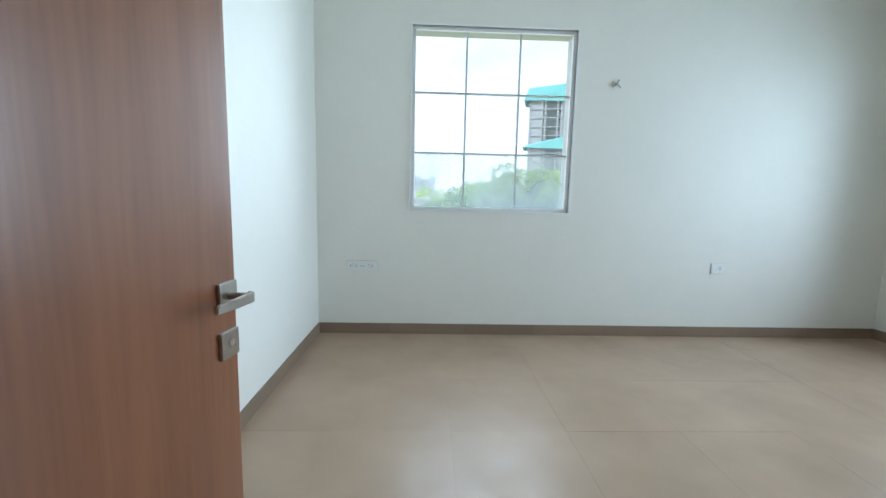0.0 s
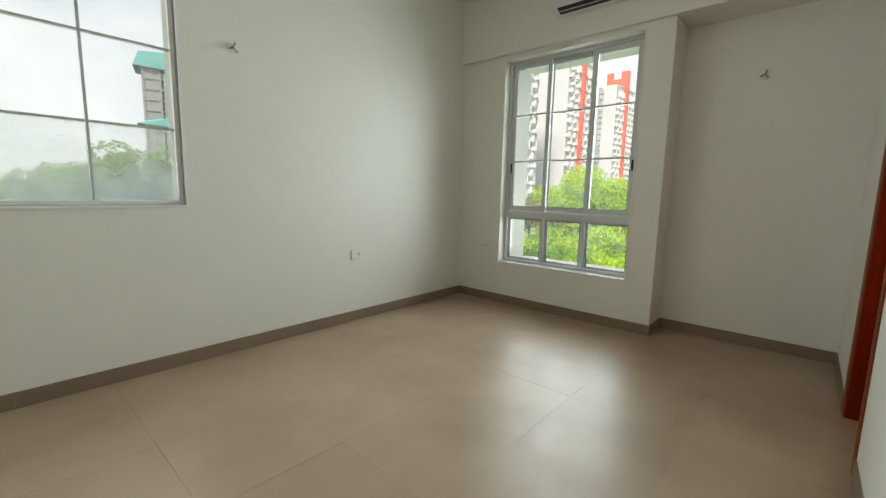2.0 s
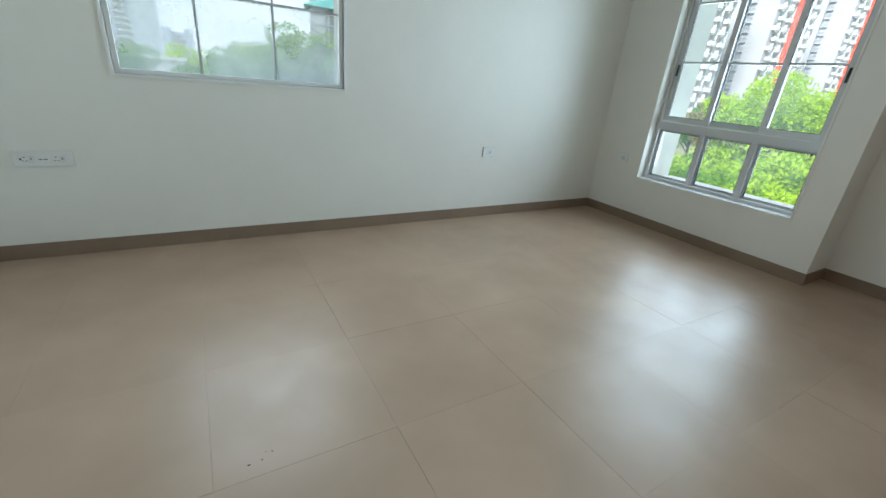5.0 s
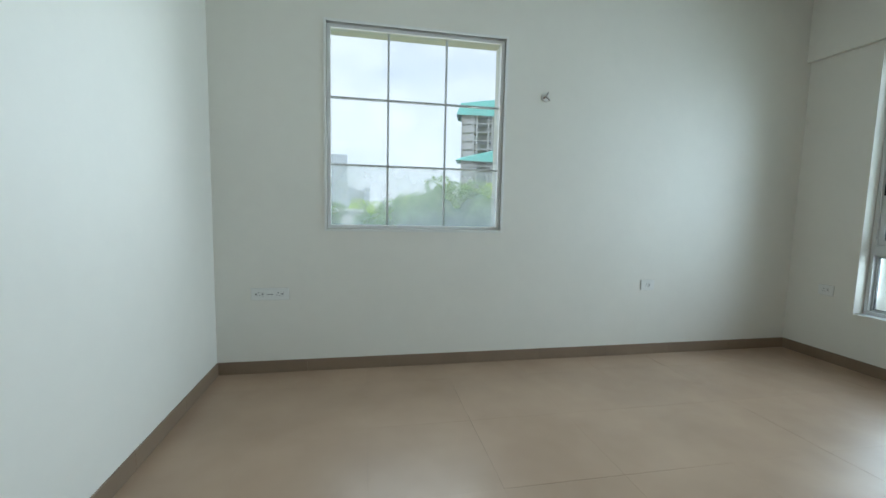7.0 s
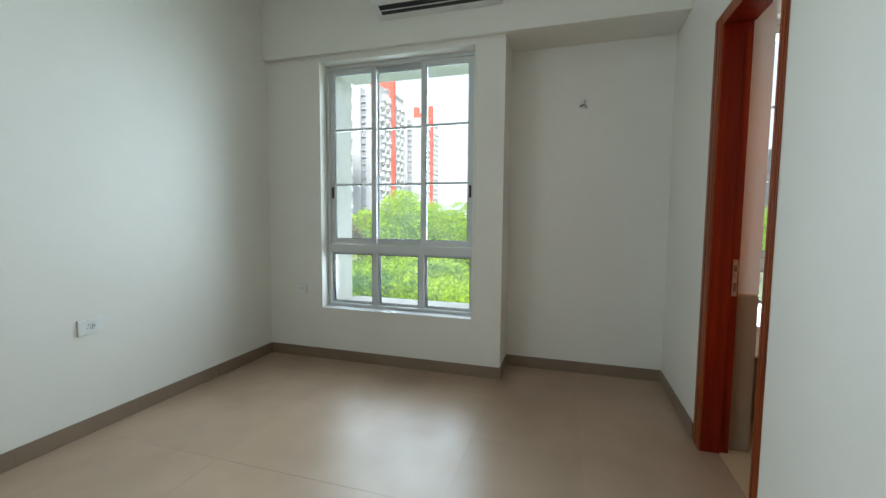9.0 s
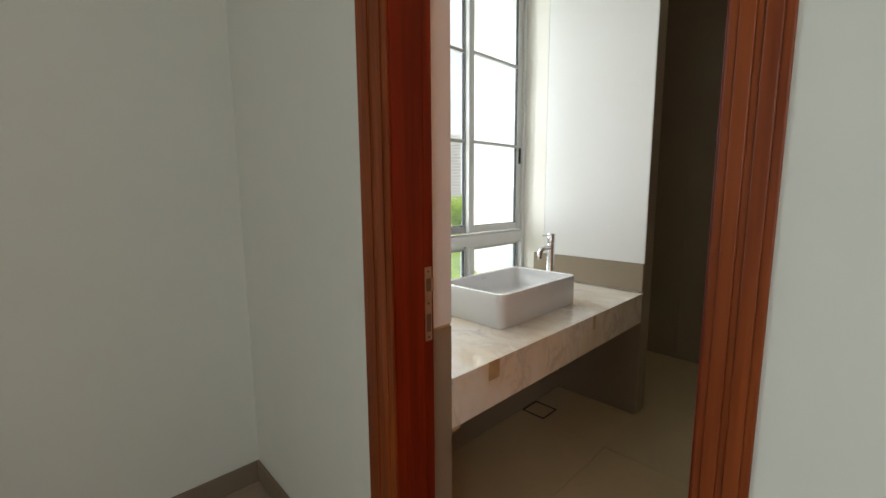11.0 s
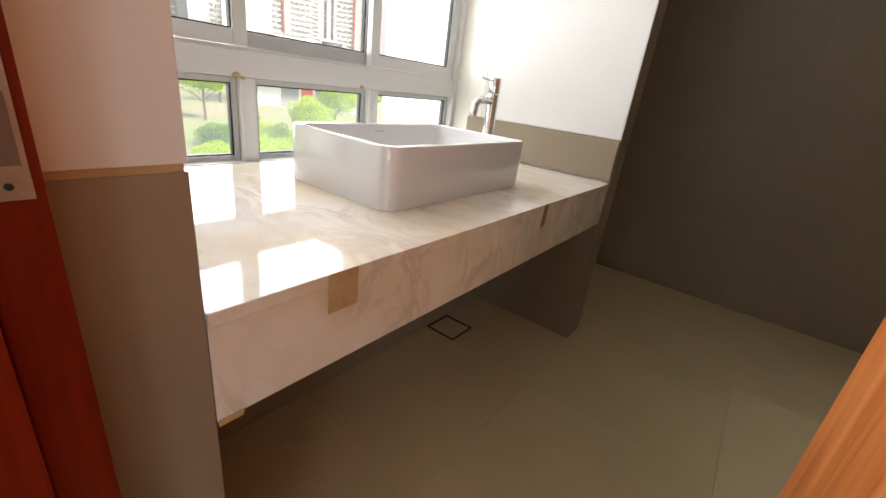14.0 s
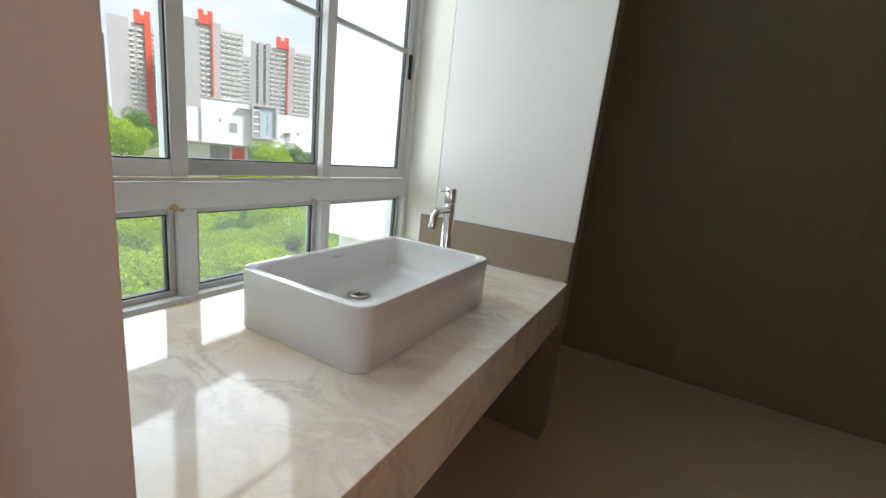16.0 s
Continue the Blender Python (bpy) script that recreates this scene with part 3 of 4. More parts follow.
# ---- doors ----
def lever_set(parent, at, side, bar_dir, label="brushed nickel lever handle on a square rose"):
    """Rose, neck and lever, and the lock rose below. at: the middle of the rose on the leaf's face; side: +1 or -1 along local x; bar_dir along local y."""
    x, y, z = at
    s = side
    rose = part("handle_rose", boxes((min(x, x + s * 0.010), y - 0.032, z - 0.032, max(x, x + s * 0.010), y + 0.032, z + 0.032), bevel=0.002), STEEL, parent)
    bm = bmesh.new()
    tube(bm, [(x + s * 0.010, y, z), (x + s * 0.054, y, z)], 0.009, 14)
    part("handle_neck", bm, STEEL, rose, smooth=True)
    bm = bmesh.new()
    pts = [(x + s * 0.052, y - bar_dir * 0.012), (x + s * 0.068, y - bar_dir * 0.002), (x + s * 0.067, y + bar_dir * 0.06), (x + s * 0.060, y + bar_dir * 0.120)]
    wd = (0.010, 0.012, 0.011, 0.009)
    rows = []
    for (px, py), w2 in zip(pts, wd):
        rows.append([bm.verts.new((px - s * 0.006, py, z - w2)), bm.verts.new((px + s * 0.004, py, z - w2)), bm.verts.new((px + s * 0.004, py, z + w2)), bm.verts.new((px - s * 0.006, py, z + w2))])
    for a, b in zip(rows, rows[1:]):
        for k in range(4):
            bm.faces.new((a[k], a[(k + 1) % 4], b[(k + 1) % 4], b[k]))
    bm.faces.new(rows[0][::-1])
    bm.faces.new(rows[-1])
    bmesh.ops.bevel(bm, geom=list(bm.edges), offset=0.002, segments=2, affect="EDGES")
    part("lever", bm, STEEL, rose, label, smooth=True)
    lock = part("lock_rose", boxes((min(x, x + s * 0.010), y - 0.032, z - 0.147, max(x, x + s * 0.010), y + 0.032, z - 0.083), bevel=0.002), STEEL, parent, "brushed nickel lock rose")
    bm = bmesh.new()
    tube(bm, [(x + s * 0.0102, y, z - 0.112), (x + s * 0.013, y, z - 0.112)], 0.009, 16)
    part("cylinder", bm, CHROME, lock, smooth=True)


def door_leaf(name, m, wide, high, label, veneer, handle=0.96):
    """A flush leaf: hinge edge at the origin, running along +y, 36 mm thick on the -x side of its face at x = 0."""
    d = thing(name, m, label, "door", kind="structure")
    part("leaf", boxes((-0.036, 0, 0.008, 0, wide, high), bevel=0.0015), veneer, d)
    part("edge_band", boxes((-0.035, wide, 0.010, -0.001, wide + 0.002, high - 0.002)), EDGE_WOOD, d)
    lever_set(d, (0.0, wide - 0.037, handle), 1, -1)
    lever_set(d, (-0.036, wide - 0.037, handle), -1, -1)
    part("latch_plate", boxes((-0.029, wide + 0.002, handle - 0.1, -0.007, wide + 0.0035, handle + 0.1)), STEEL, d)
    for z in (0.25, 1.15, 2.05):
        bm = bmesh.new()
        tube(bm, [(0.004, -0.006, z - 0.05), (0.004, -0.006, z + 0.05)], 0.006, 10)
        part("hinge", bm, STEEL, d, smooth=True)
    return d


def door_frame(name, x0, x1, left, right, top, label, y_in, y_out):
    """Two jambs and a head, with a moulded face on the bedroom side. x0, x1: the outer edges; left, right: the clear opening."""
    f = thing(name, Matrix(), label, "door frame", kind="structure")
    for a, b, c in ((x0 + 0.02, left, left - 0.017), (right, x1 - 0.02, right + 0.017)):
        part("jamb", boxes((a, y_out + 0.043, 0.0, b, y_in, top - 0.02), bevel=0.003), FRAME_WOOD, f)
        side = (a, c) if a < left else (c, b)
        part("rebate", boxes((side[0], y_out, 0.0, side[1], y_out + 0.0425, top - 0.02), bevel=0.002), FRAME_WOOD, f)
    part("head", boxes((left, y_out, top - 0.062, right, y_in, top - 0.021), bevel=0.003), FRAME_WOOD, f)
    for a, b in ((x0, left - 0.004), (right + 0.004, x1)):
        w = b - a
        mould = boxes((a, y_in + 0.0005, 0.0, b, y_in + 0.006, top), bevel=0.002)
        box(mould, a + 0.16 * w, y_in + 0.0065, 0.0, a + 0.44 * w, y_in + 0.009, top - 0.010, bevel=0.002)
        box(mould, a + 0.56 * w, y_in + 0.0065, 0.0, a + 0.84 * w, y_in + 0.009, top - 0.010, bevel=0.002)
        part("architrave", mould, FRAME_EDGE, f)
    part("architrave", boxes((left - 0.0035, y_in + 0.0005, top - 0.066, right + 0.0035, y_in + 0.006, top), bevel=0.002), FRAME_EDGE, f)
    return f


bath_frame = door_frame("door_frame_1", BD0, BD1, 3.205, BATH_JAMB, DOOR_TOP, "dark red polished hardwood bathroom door frame", 0.0, -WALL)
door_frame("door_frame_2", EN0 - 0.045, EN1 + 0.045, EN0 + 0.017, EN1 - 0.017, DOOR_TOP + 0.02, "dark red polished hardwood entry door frame", 0.0, -WALL)
door_leaf("door_1", pose(3.188, -WALL - 0.005, 0, 0, 0, 180 + 4.0), 0.660, 2.26, "orange teak veneer bathroom door, standing open", DOOR_WOOD, 0.983)
door_leaf("door_2", pose(-0.174, 0.022, 0, 0, 0, -7.6), 0.82, 2.30, "teak veneer entry door with shade in its brown, standing open", ENTRY_WOOD, 0.972)

# strike plate on the bathroom jamb
sx = BATH_JAMB + 0.017
bm = boxes((sx - 0.0015, -0.1315, 0.868, sx - 0.0002, -0.108, 1.064), bevel=0.0004)
box(bm, sx - 0.0015, -0.1385, 0.998, sx - 0.0002, -0.1317, 1.034, bevel=0.0004)
strike = part("strike_plate", bm, STRIKE, bath_frame, "worn steel strike plate with a lip")
part("strike_hole", boxes((sx - 0.0020, -0.129, 1.000, sx - 0.0016, -0.113, 1.034)), STRIKE_HOLE, strike)
part("strike_hole", boxes((sx - 0.0020, -0.128, 0.892, sx - 0.0016, -0.113, 0.94)), STRIKE_HOLE, strike)
for z in (1.052, 0.968, 0.878):
    bm = bmesh.new()
    tube(bm, [(sx - 0.0016, -0.119, z), (sx - 0.0028, -0.119, z)], 0.0026, 10)
    part("screw", bm, DARK, strike)


# ---- switches, sockets, lamp points ----
def socket(m, wide, kind, label):
    """A wall plate; local x along the wall, -y out of the wall."""
    s = thing("socket", m, label, "socket", "wall sockets")
    part("plate", boxes((-wide / 2, -0.009, -0.044, wide / 2, 0.0, 0.044), bevel=0.002), PLATE, s)
    # Slightly larger grey backing that draws the shadow line round the plate.
    part("shadow_gap", boxes((-wide / 2 - 0.0015, -0.003, -0.0455, wide / 2 + 0.0015, 0.0, 0.0455)), WIRE, s, "grey rim drawn as the plate's shadow gap")
    if kind == 2:
        part("module_frame", ring(-wide / 2 + 0.012, -0.030, wide / 2 - 0.012, 0.030, 0.0025, -0.0115, -0.0092, 0), PLATE, s)
    spans = {1: (0.0,), 2: (-0.068, 0.0, 0.068)}[kind]
    for i, u in enumerate(spans):
        if i != 1 or kind == 1:
            for du, dv, r in ((-0.012, 0.011, 0.0036), (-0.020, -0.009, 0.0028), (-0.004, -0.009, 0.0028)):
                bm = bmesh.new()
                tube(bm, [(u + du, -0.0095, dv), (u + du, -0.0100, dv)], r, 10)
                part("pin_hole", bm, DARK, s)
            part("rocker_slot", boxes((u + 0.0075, -0.0096, -0.0165, u + 0.0265, -0.0091, 0.0165)), WIRE, s, "grey rocker slot")
            part("rocker", boxes((u + 0.009, -0.0125, -0.015, u + 0.025, -0.0097, 0.015), bevel=0.0012), PLATE, s)
            part("indicator", boxes((u + 0.014, -0.0132, -0.004, u + 0.020, -0.0126, 0.008), bevel=0.0002), DARK, s, "dark rocker mark")
        else:
            for k in range(2):
                part("rocker", boxes((u - 0.022 + k * 0.023, -0.0135, -0.020, u - 0.001 + k * 0.023, -0.0093, 0.020), bevel=0.0015), PLATE, s)
                part("indicator", boxes((u - 0.020 + k * 0.023, -0.0142, -0.003, u - 0.003 + k * 0.023, -0.0136, 0.001)), DARK, s, "dark rocker mark")
    if kind == 2:
        bm = bmesh.new()
        tube(bm, [(-0.098, -0.0092, 0.0), (-0.098, -0.0104, 0.0)], 0.0055, 12)
        part("cable_outlet", bm, DARK, s, "dark round outlet")
    return s


socket(pose(-0.17, NORTH, 0.602), 0.265, 2, "long white socket and switch plate on a white wall")
socket(pose(2.976, NORTH, 0.627), 0.130, 1, "square white socket plate on a white wall")
socket(pose(EAST, 3.04, 0.622, 0, 0, -90), 0.118, 1, "square white socket plate beside the tall window")
socket(pose(2.055, 0, 1.041, 0, 0, 180), 0.136, 1, "square white switch socket near the doorway")
socket(pose(2.062, 0, 0.566, 0, 0, 180), 0.132, 1, "square white socket low on the white wall")


def lamp_point(m):
    """Bare wires of a wall lamp that was never fitted."""
    s = thing("lamp_point", m, "capped wall lamp point with short bare wires", "wiring", "wall lamp points")
    bm = bmesh.new()
    tube(bm, [(0, 0, 0), (0, -0.010, 0)], 0.034, 20)
    part("cap", bm, PLATE, s, smooth=True)
    for k, (dx, dz) in enumerate(((-0.028, -0.020), (0.024, -0.034), (0.010, 0.030))):
        bm = bmesh.new()
        tube(bm, [(0.004 * k - 0.004, -0.006, 0), (dx * 0.5, -0.024, dz * 0.4), (dx, -0.034, dz)], 0.0058, 8)
        part("wire", bm, (COPPER, WIRE, WIRE)[k], s, smooth=True)


lamp_point(pose(1.936, NORTH, 2.168))
lamp_point(pose(NICHE, 0.642, 2.178, 0, 0, -90))


# ---- air conditioner ----
def air_conditioner():
    ac = thing("air_conditioner", pose(BEAM_X, 1.73, 2.842, 0, 0, -90), "white wall-mounted split air conditioner with a black vent", "air conditioner")
    w, h, d = 0.98, 0.30, 0.205
    prof = [(0, 0.0), (-0.055, 0.0), (-0.165, 0.045), (-0.196, 0.085), (-d, 0.14), (-d, 0.24), (-0.185, 0.285), (-0.14, h), (0, h)]
    bm = bmesh.new()
    ends = [[bm.verts.new((x, y, z)) for y, z in prof] for x in (-w / 2, w / 2)]
    k = len(prof)
    for i in range(k):
        bm.faces.new((ends[0][i], ends[0][(i + 1) % k], ends[1][(i + 1) % k], ends[1][i]))
    bm.faces.new(ends[0])
    bm.faces.new(ends[1][::-1])
    bmesh.ops.bevel(bm, geom=[e for e in bm.edges if abs(e.verts[0].co.x) == w / 2 and abs(e.verts[1].co.x) == w / 2], offset=0.008, segments=3, affect="EDGES")
    part("body", bm, AC_WHITE, ac, smooth=True)
    tilt = math.atan2(0.045, 0.110)

    def slab(name, a, b, off, thick, x0, x1, mat, label=""):
        bm = boxes((x0, a, 0, x1, b, thick), bevel=0.001)
        ob = part(name, bm, mat, ac, label)
        ob.matrix_basis = Matrix.Translation((0, -0.055, 0)) @ pose(0, 0, 0, -math.degrees(tilt)) @ Matrix.Translation((0, 0, -off - thick))
        return ob
    slab("vent_slot", -0.105, -0.020, 0.0005, 0.002, -w / 2 + 0.05, w / 2 - 0.05, DARK, "black air outlet")
    slab("louver", -0.100, -0.070, 0.004, 0.004, -w / 2 + 0.055, w / 2 - 0.055, BLACK, "dark louver blade")
    slab("louver", -0.063, -0.057, 0.004, 0.004, -w / 2 + 0.055, w / 2 - 0.055, AC_WHITE)
    part("badge", boxes((0.02, -d - 0.0015, 0.175, 0.07, -d - 0.0002, 0.187)), ALU_GREY, ac)


air_conditioner()

# ---- bathroom counter, basin and tap ----
counter = thing("counter", Matrix(), "cream veined marble washbasin counter with a deep apron", "counter")
part("countertop", boxes((PIER_X - 0.004, FAR_Y + 0.0035, 0.685, 4.604, NEAR_Y - 0.001, 0.705), bevel=0.002), MARBLE, counter)
part("apron", boxes((PIER_X, FAR_Y + 0.001, 0.542, PIER_X + 0.022, NEAR_Y - 0.001, 0.6835), bevel=0.0015), MARBLE, counter, "pinkish marble apron")
part("back_bead", boxes((4.6045, FAR_Y + 0.004, 0.690, 4.618, NEAR_Y - 0.001, 0.703)), TAPE, counter, "brown sealant line")
for y, w in ((-0.445, 0.056), (-1.155, 0.026), (-1.62, 0.016)):
    part("tape", boxes((PIER_X - 0.0048, y - w / 2, 0.640, PIER_X - 0.0042, y + w / 2, 0.7054)), TAPE, counter, "strip of brown tape")
part("tape", boxes((PIER_X - 0.0012, -0.285, 0.535, PIER_X - 0.0004, -0.252, 0.545)), TAPE, counter, "strip of brown tape")


def rounded_rect(x0, y0, x1, y1, r, seg=6):
    pts = []
    for cx, cy, a0 in ((x1 - r, y1 - r, 0), (x0 + r, y1 - r, 90), (x0 + r, y0 + r, 180), (x1 - r, y0 + r, 270)):
        for k in range(seg + 1):
            a = radians(a0 + 90 * k / seg)
            pts.append((cx + r * math.cos(a), cy + r * math.sin(a)))
    return pts


def basin():
    b = thing("washbasin", pose(4.237, -0.992, 0.705), "white glazed rectangular ceramic vessel basin on the counter", "washbasin")
    bm = bmesh.new()
    hx, hy, h = 0.188, 0.302, 0.142
    layers = [(hx - 0.003, hy - 0.003, 0.038, 0.0005), (hx - 0.0015, hy - 0.0015, 0.038, 0.003), (hx - 0.001, hy - 0.001, 0.04, 0.07), (hx, hy, 0.042, h - 0.006),
              (hx - 0.002, hy - 0.002, 0.041, h - 0.001), (hx - 0.005, hy - 0.005, 0.039, h),
              (hx - 0.020, hy - 0.020, 0.030, h), (hx - 0.024, hy - 0.024, 0.028, h - 0.003), (hx - 0.028, hy - 0.030, 0.028, h - 0.03),
              (hx - 0.036, hy - 0.045, 0.034, 0.055), (hx - 0.046, hy - 0.062, 0.044, 0.038), (hx - 0.062, hy - 0.085, 0.05, 0.031), (0.03, 0.03, 0.028, 0.024)]
    shift = [0.0] * (len(layers) - 1) + [0.075]
    rings = [[bm.verts.new((x + dx, y, z)) for x, y in rounded_rect(-a, -c, a, c, r)] for (a, c, r, z), dx in zip(layers, shift)]
    for p, q in zip(rings, rings[1:]):
        for k in range(len(p)):
            bm.faces.new((p[k], p[(k + 1) % len(p)], q[(k + 1) % len(p)], q[k]))
    bm.faces.new(rings[-1])
    bm.faces.new(rings[0][::-1])
    part("bowl", bm, CERAMIC, b, smooth=True)
    drain = part("waste", lathe(bmesh.new(), [(0.033, 0.0242), (0.033, 0.029), (0.029, 0.031), (0.022, 0.029), (0.020, 0.0265)]), STEEL, b, "metal waste ring", smooth=True)
    drain.location = (0.075, 0.0, 0.0005)
    for k in range(5):
        part("grid_slot", boxes((-0.012, -0.013 + k * 0.006, 0.0266, 0.012, -0.010 + k * 0.006, 0.0272)), DARK, drain)
    part("maker_mark", boxes((hx - 0.0277, -0.02, 0.118, hx - 0.0268, 0.02, 0.123)), ALU_GREY, b, "faint grey maker's mark")


basin()


def tap():
    t = thing("tap", pose(4.30, -1.455, 0.705), "tall polished chrome single-lever basin tap", "tap")
    bm = bmesh.new()
    lathe(bm, [(0.026, 0.0), (0.026, 0.006), (0.022, 0.009), (0.0205, 0.012), (0.0205, 0.262), (0.0195, 0.264)])
    part("body", bm, CHROME, t, smooth=True)
    bm = bmesh.new()
    lathe(bm, [(0.0195, 0.2665), (0.0215, 0.268), (0.0215, 0.316), (0.019, 0.320)])
    cap = part("cartridge_cap", bm, CHROME, t, smooth=True)
    bm = bmesh.new()
    tube(bm, [(0, 0.015, 0.308), (0.0, 0.05, 0.311), (0, 0.085, 0.314)], 0.0042, 12)
    part("lever", bm, CHROME, cap, smooth=True)
    bm = bmesh.new()
    tube(bm, [(0, 0.014, 0.240), (0, 0.07, 0.243), (0, 0.095, 0.238), (0, 0.111, 0.222), (0, 0.116, 0.190)], 0.0135, 16)
    spout = part("spout", bm, CHROME, t, smooth=True)
    bm = bmesh.new()
    tube(bm, [(0, 0.1162, 0.189), (0, 0.1168, 0.184)], 0.011, 14)
    part("aerator", bm, STEEL, spout, smooth=True)


tap()

drain = thing("floor_drain", pose(4.300, -1.383, 0.0), "square tile-in floor drain under the counter", "drain")
part("drain_frame", ring(-0.07, -0.07, 0.07, 0.07, 0.006, -0.0015, 0.0015, 0), DARK, drain).matrix_basis = pose(0, 0, 0.0015, -90)
part("cover", boxes((-0.06, -0.06, 0.0, 0.06, 0.06, 0.0015), bevel=0.0005), BATH_FLOOR, drain)
# ---- outdoors ----
GROUND = -4.2
HERE = Vector((2.6, 0.6, 1.22))


def toward(az, dist, z):
    """The place at a compass bearing (degrees east of north) and distance from the room."""
    return Vector((HERE.x + dist * math.sin(radians(az)), HERE.y + dist * math.cos(radians(az)), z))


GRASS = material("scrub_ground", (0.10, 0.17, 0.03), 0.9, second=(0.20, 0.15, 0.09), scale=0.12, bump=0.4, bump_scale=3)
TOWER_GREY = material("grey_tower_render", (0.42, 0.405, 0.41), 0.85, spread=0.1, scale=0.1)
TOWER_LIGHT = material("light_grey_tower_render", (0.55, 0.535, 0.52), 0.85, spread=0.1, scale=0.1)
# Darker render for set-back walls; the recess's shade is put into the colour.
TOWER_DARK = material("shaded_recess_grey", (0.31, 0.30, 0.305), 0.8, spread=0.2, scale=0.2)
TOWER_WHITE = material("white_balcony_paint", (0.62, 0.61, 0.60), 0.8, spread=0.08, scale=0.3)
TOWER_RED = material("orange_red_fin_paint", (0.68, 0.075, 0.022), 0.7, spread=0.1, scale=0.2)
TOWER_GLASS = material("tower_window_glass", (0.40, 0.40, 0.41), 0.3, spread=0.3, scale=0.5, random_tint=0.35)
PALE_GLASS = material("pale_sky_glass", (0.42, 0.50, 0.56), 0.15, spread=0.2, scale=0.5)
# Distance haze is put into this pale blue-grey and the bluish concrete below.
TOWER_HAZED = material("hazed_tower_render", (0.48, 0.53, 0.62), 0.85, spread=0.06, scale=0.1)
CONCRETE = material("hazed_raw_concrete", (0.26, 0.265, 0.28), 0.9, spread=0.2, scale=0.3)
NET = material("teal_safety_net", (0.12, 0.38, 0.37), 0.8, spread=0.3, scale=0.4)
BARK = material("bark", (0.12, 0.085, 0.06), 0.9, spread=0.4, scale=4)
SOIL = material("red_brown_soil", (0.34, 0.20, 0.11), 0.95, second=(0.24, 0.15, 0.08), scale=0.6, bump=0.5, bump_scale=4)
PAVING = material("driveway", (0.26, 0.25, 0.24), 0.9, spread=0.15, scale=0.5)


def leaf_material(name, a, b):
    m = bpy.data.materials.new(name)
    m.use_nodes = True
    n, l = m.node_tree.nodes, m.node_tree.links
    p = n["Principled BSDF"]
    p.inputs["Roughness"].default_value, p.inputs["Specular IOR Level"].default_value = 0.7, 0.15
    geo, ramp = n.new("ShaderNodeNewGeometry"), n.new("ShaderNodeValToRGB")
    ramp.color_ramp.elements[0].color, ramp.color_ramp.elements[1].color = (*a, 1), (*b, 1)
    l.new(geo.outputs["Random Per Island"], ramp.inputs["Fac"])
    trans, mix = n.new("ShaderNodeBsdfTranslucent"), n.new("ShaderNodeMixShader")
    mix.inputs["Fac"].default_value = 0.45
    l.new(ramp.outputs["Color"], p.inputs["Base Color"])
    l.new(ramp.outputs["Color"], trans.inputs["Color"])
    l.new(p.outputs[0], mix.inputs[1])
    l.new(trans.outputs[0], mix.inputs[2])
    l.new(mix.outputs[0], n["Material Output"].inputs["Surface"])
    return m


LEAF_BRIGHT = leaf_material("bright_leaves", (0.24, 0.40, 0.010), (0.46, 0.60, 0.025))
LEAF_DEEP = leaf_material("deep_green_leaves", (0.08, 0.19, 0.014), (0.20, 0.34, 0.03))
LEAF_RUST = leaf_material("rust_leaves", (0.22, 0.16, 0.04), (0.32, 0.26, 0.05))

solid("ground", boxes((-2500, -2500, GROUND - 1, 2500, 2500, GROUND)), GRASS, "scrubby green ground with bare soil patches", "ground", "structure")


def crown_mesh(name, mat, seed, radius, squash, leaves, leaf, lobes):
    """A crown of small leaves on random lobes, with an uneven outline and gaps."""
    rng = np.random.default_rng(seed)
    c = rng.normal(size=(lobes, 3))
    c = c / np.linalg.norm(c, axis=1)[:, None] * rng.uniform(0.35, 0.85, (lobes, 1)) * radius
    c[:, 2] = c[:, 2] * squash
    size = rng.uniform(0.25, 0.48, lobes) * radius
    pick = rng.integers(0, lobes, leaves)
    d = rng.normal(size=(leaves, 3))
    d = d / np.linalg.norm(d, axis=1)[:, None]
    r = size[pick] * rng.uniform(0.45, 1.0, leaves) ** 0.5
    p = c[pick] + d * r[:, None] * np.array([1, 1, squash])
    a = rng.normal(size=(leaves, 3)) + d * 0.2
    a = a / np.linalg.norm(a, axis=1)[:, None]
    b = np.cross(a, rng.normal(size=(leaves, 3)))
    b = b / np.linalg.norm(b, axis=1)[:, None]
    s = leaf * rng.uniform(0.6, 1.4, (leaves, 1))
    v = np.stack([p - a * s, p + b * s * 0.5, p + a * s, p - b * s * 0.5], 1).reshape(-1, 3)
    me = bpy.data.meshes.new(name)
    me.from_pydata(v.tolist(), [], np.arange(leaves * 4).reshape(-1, 4).tolist())
    me.materials.append(mat)
    return me


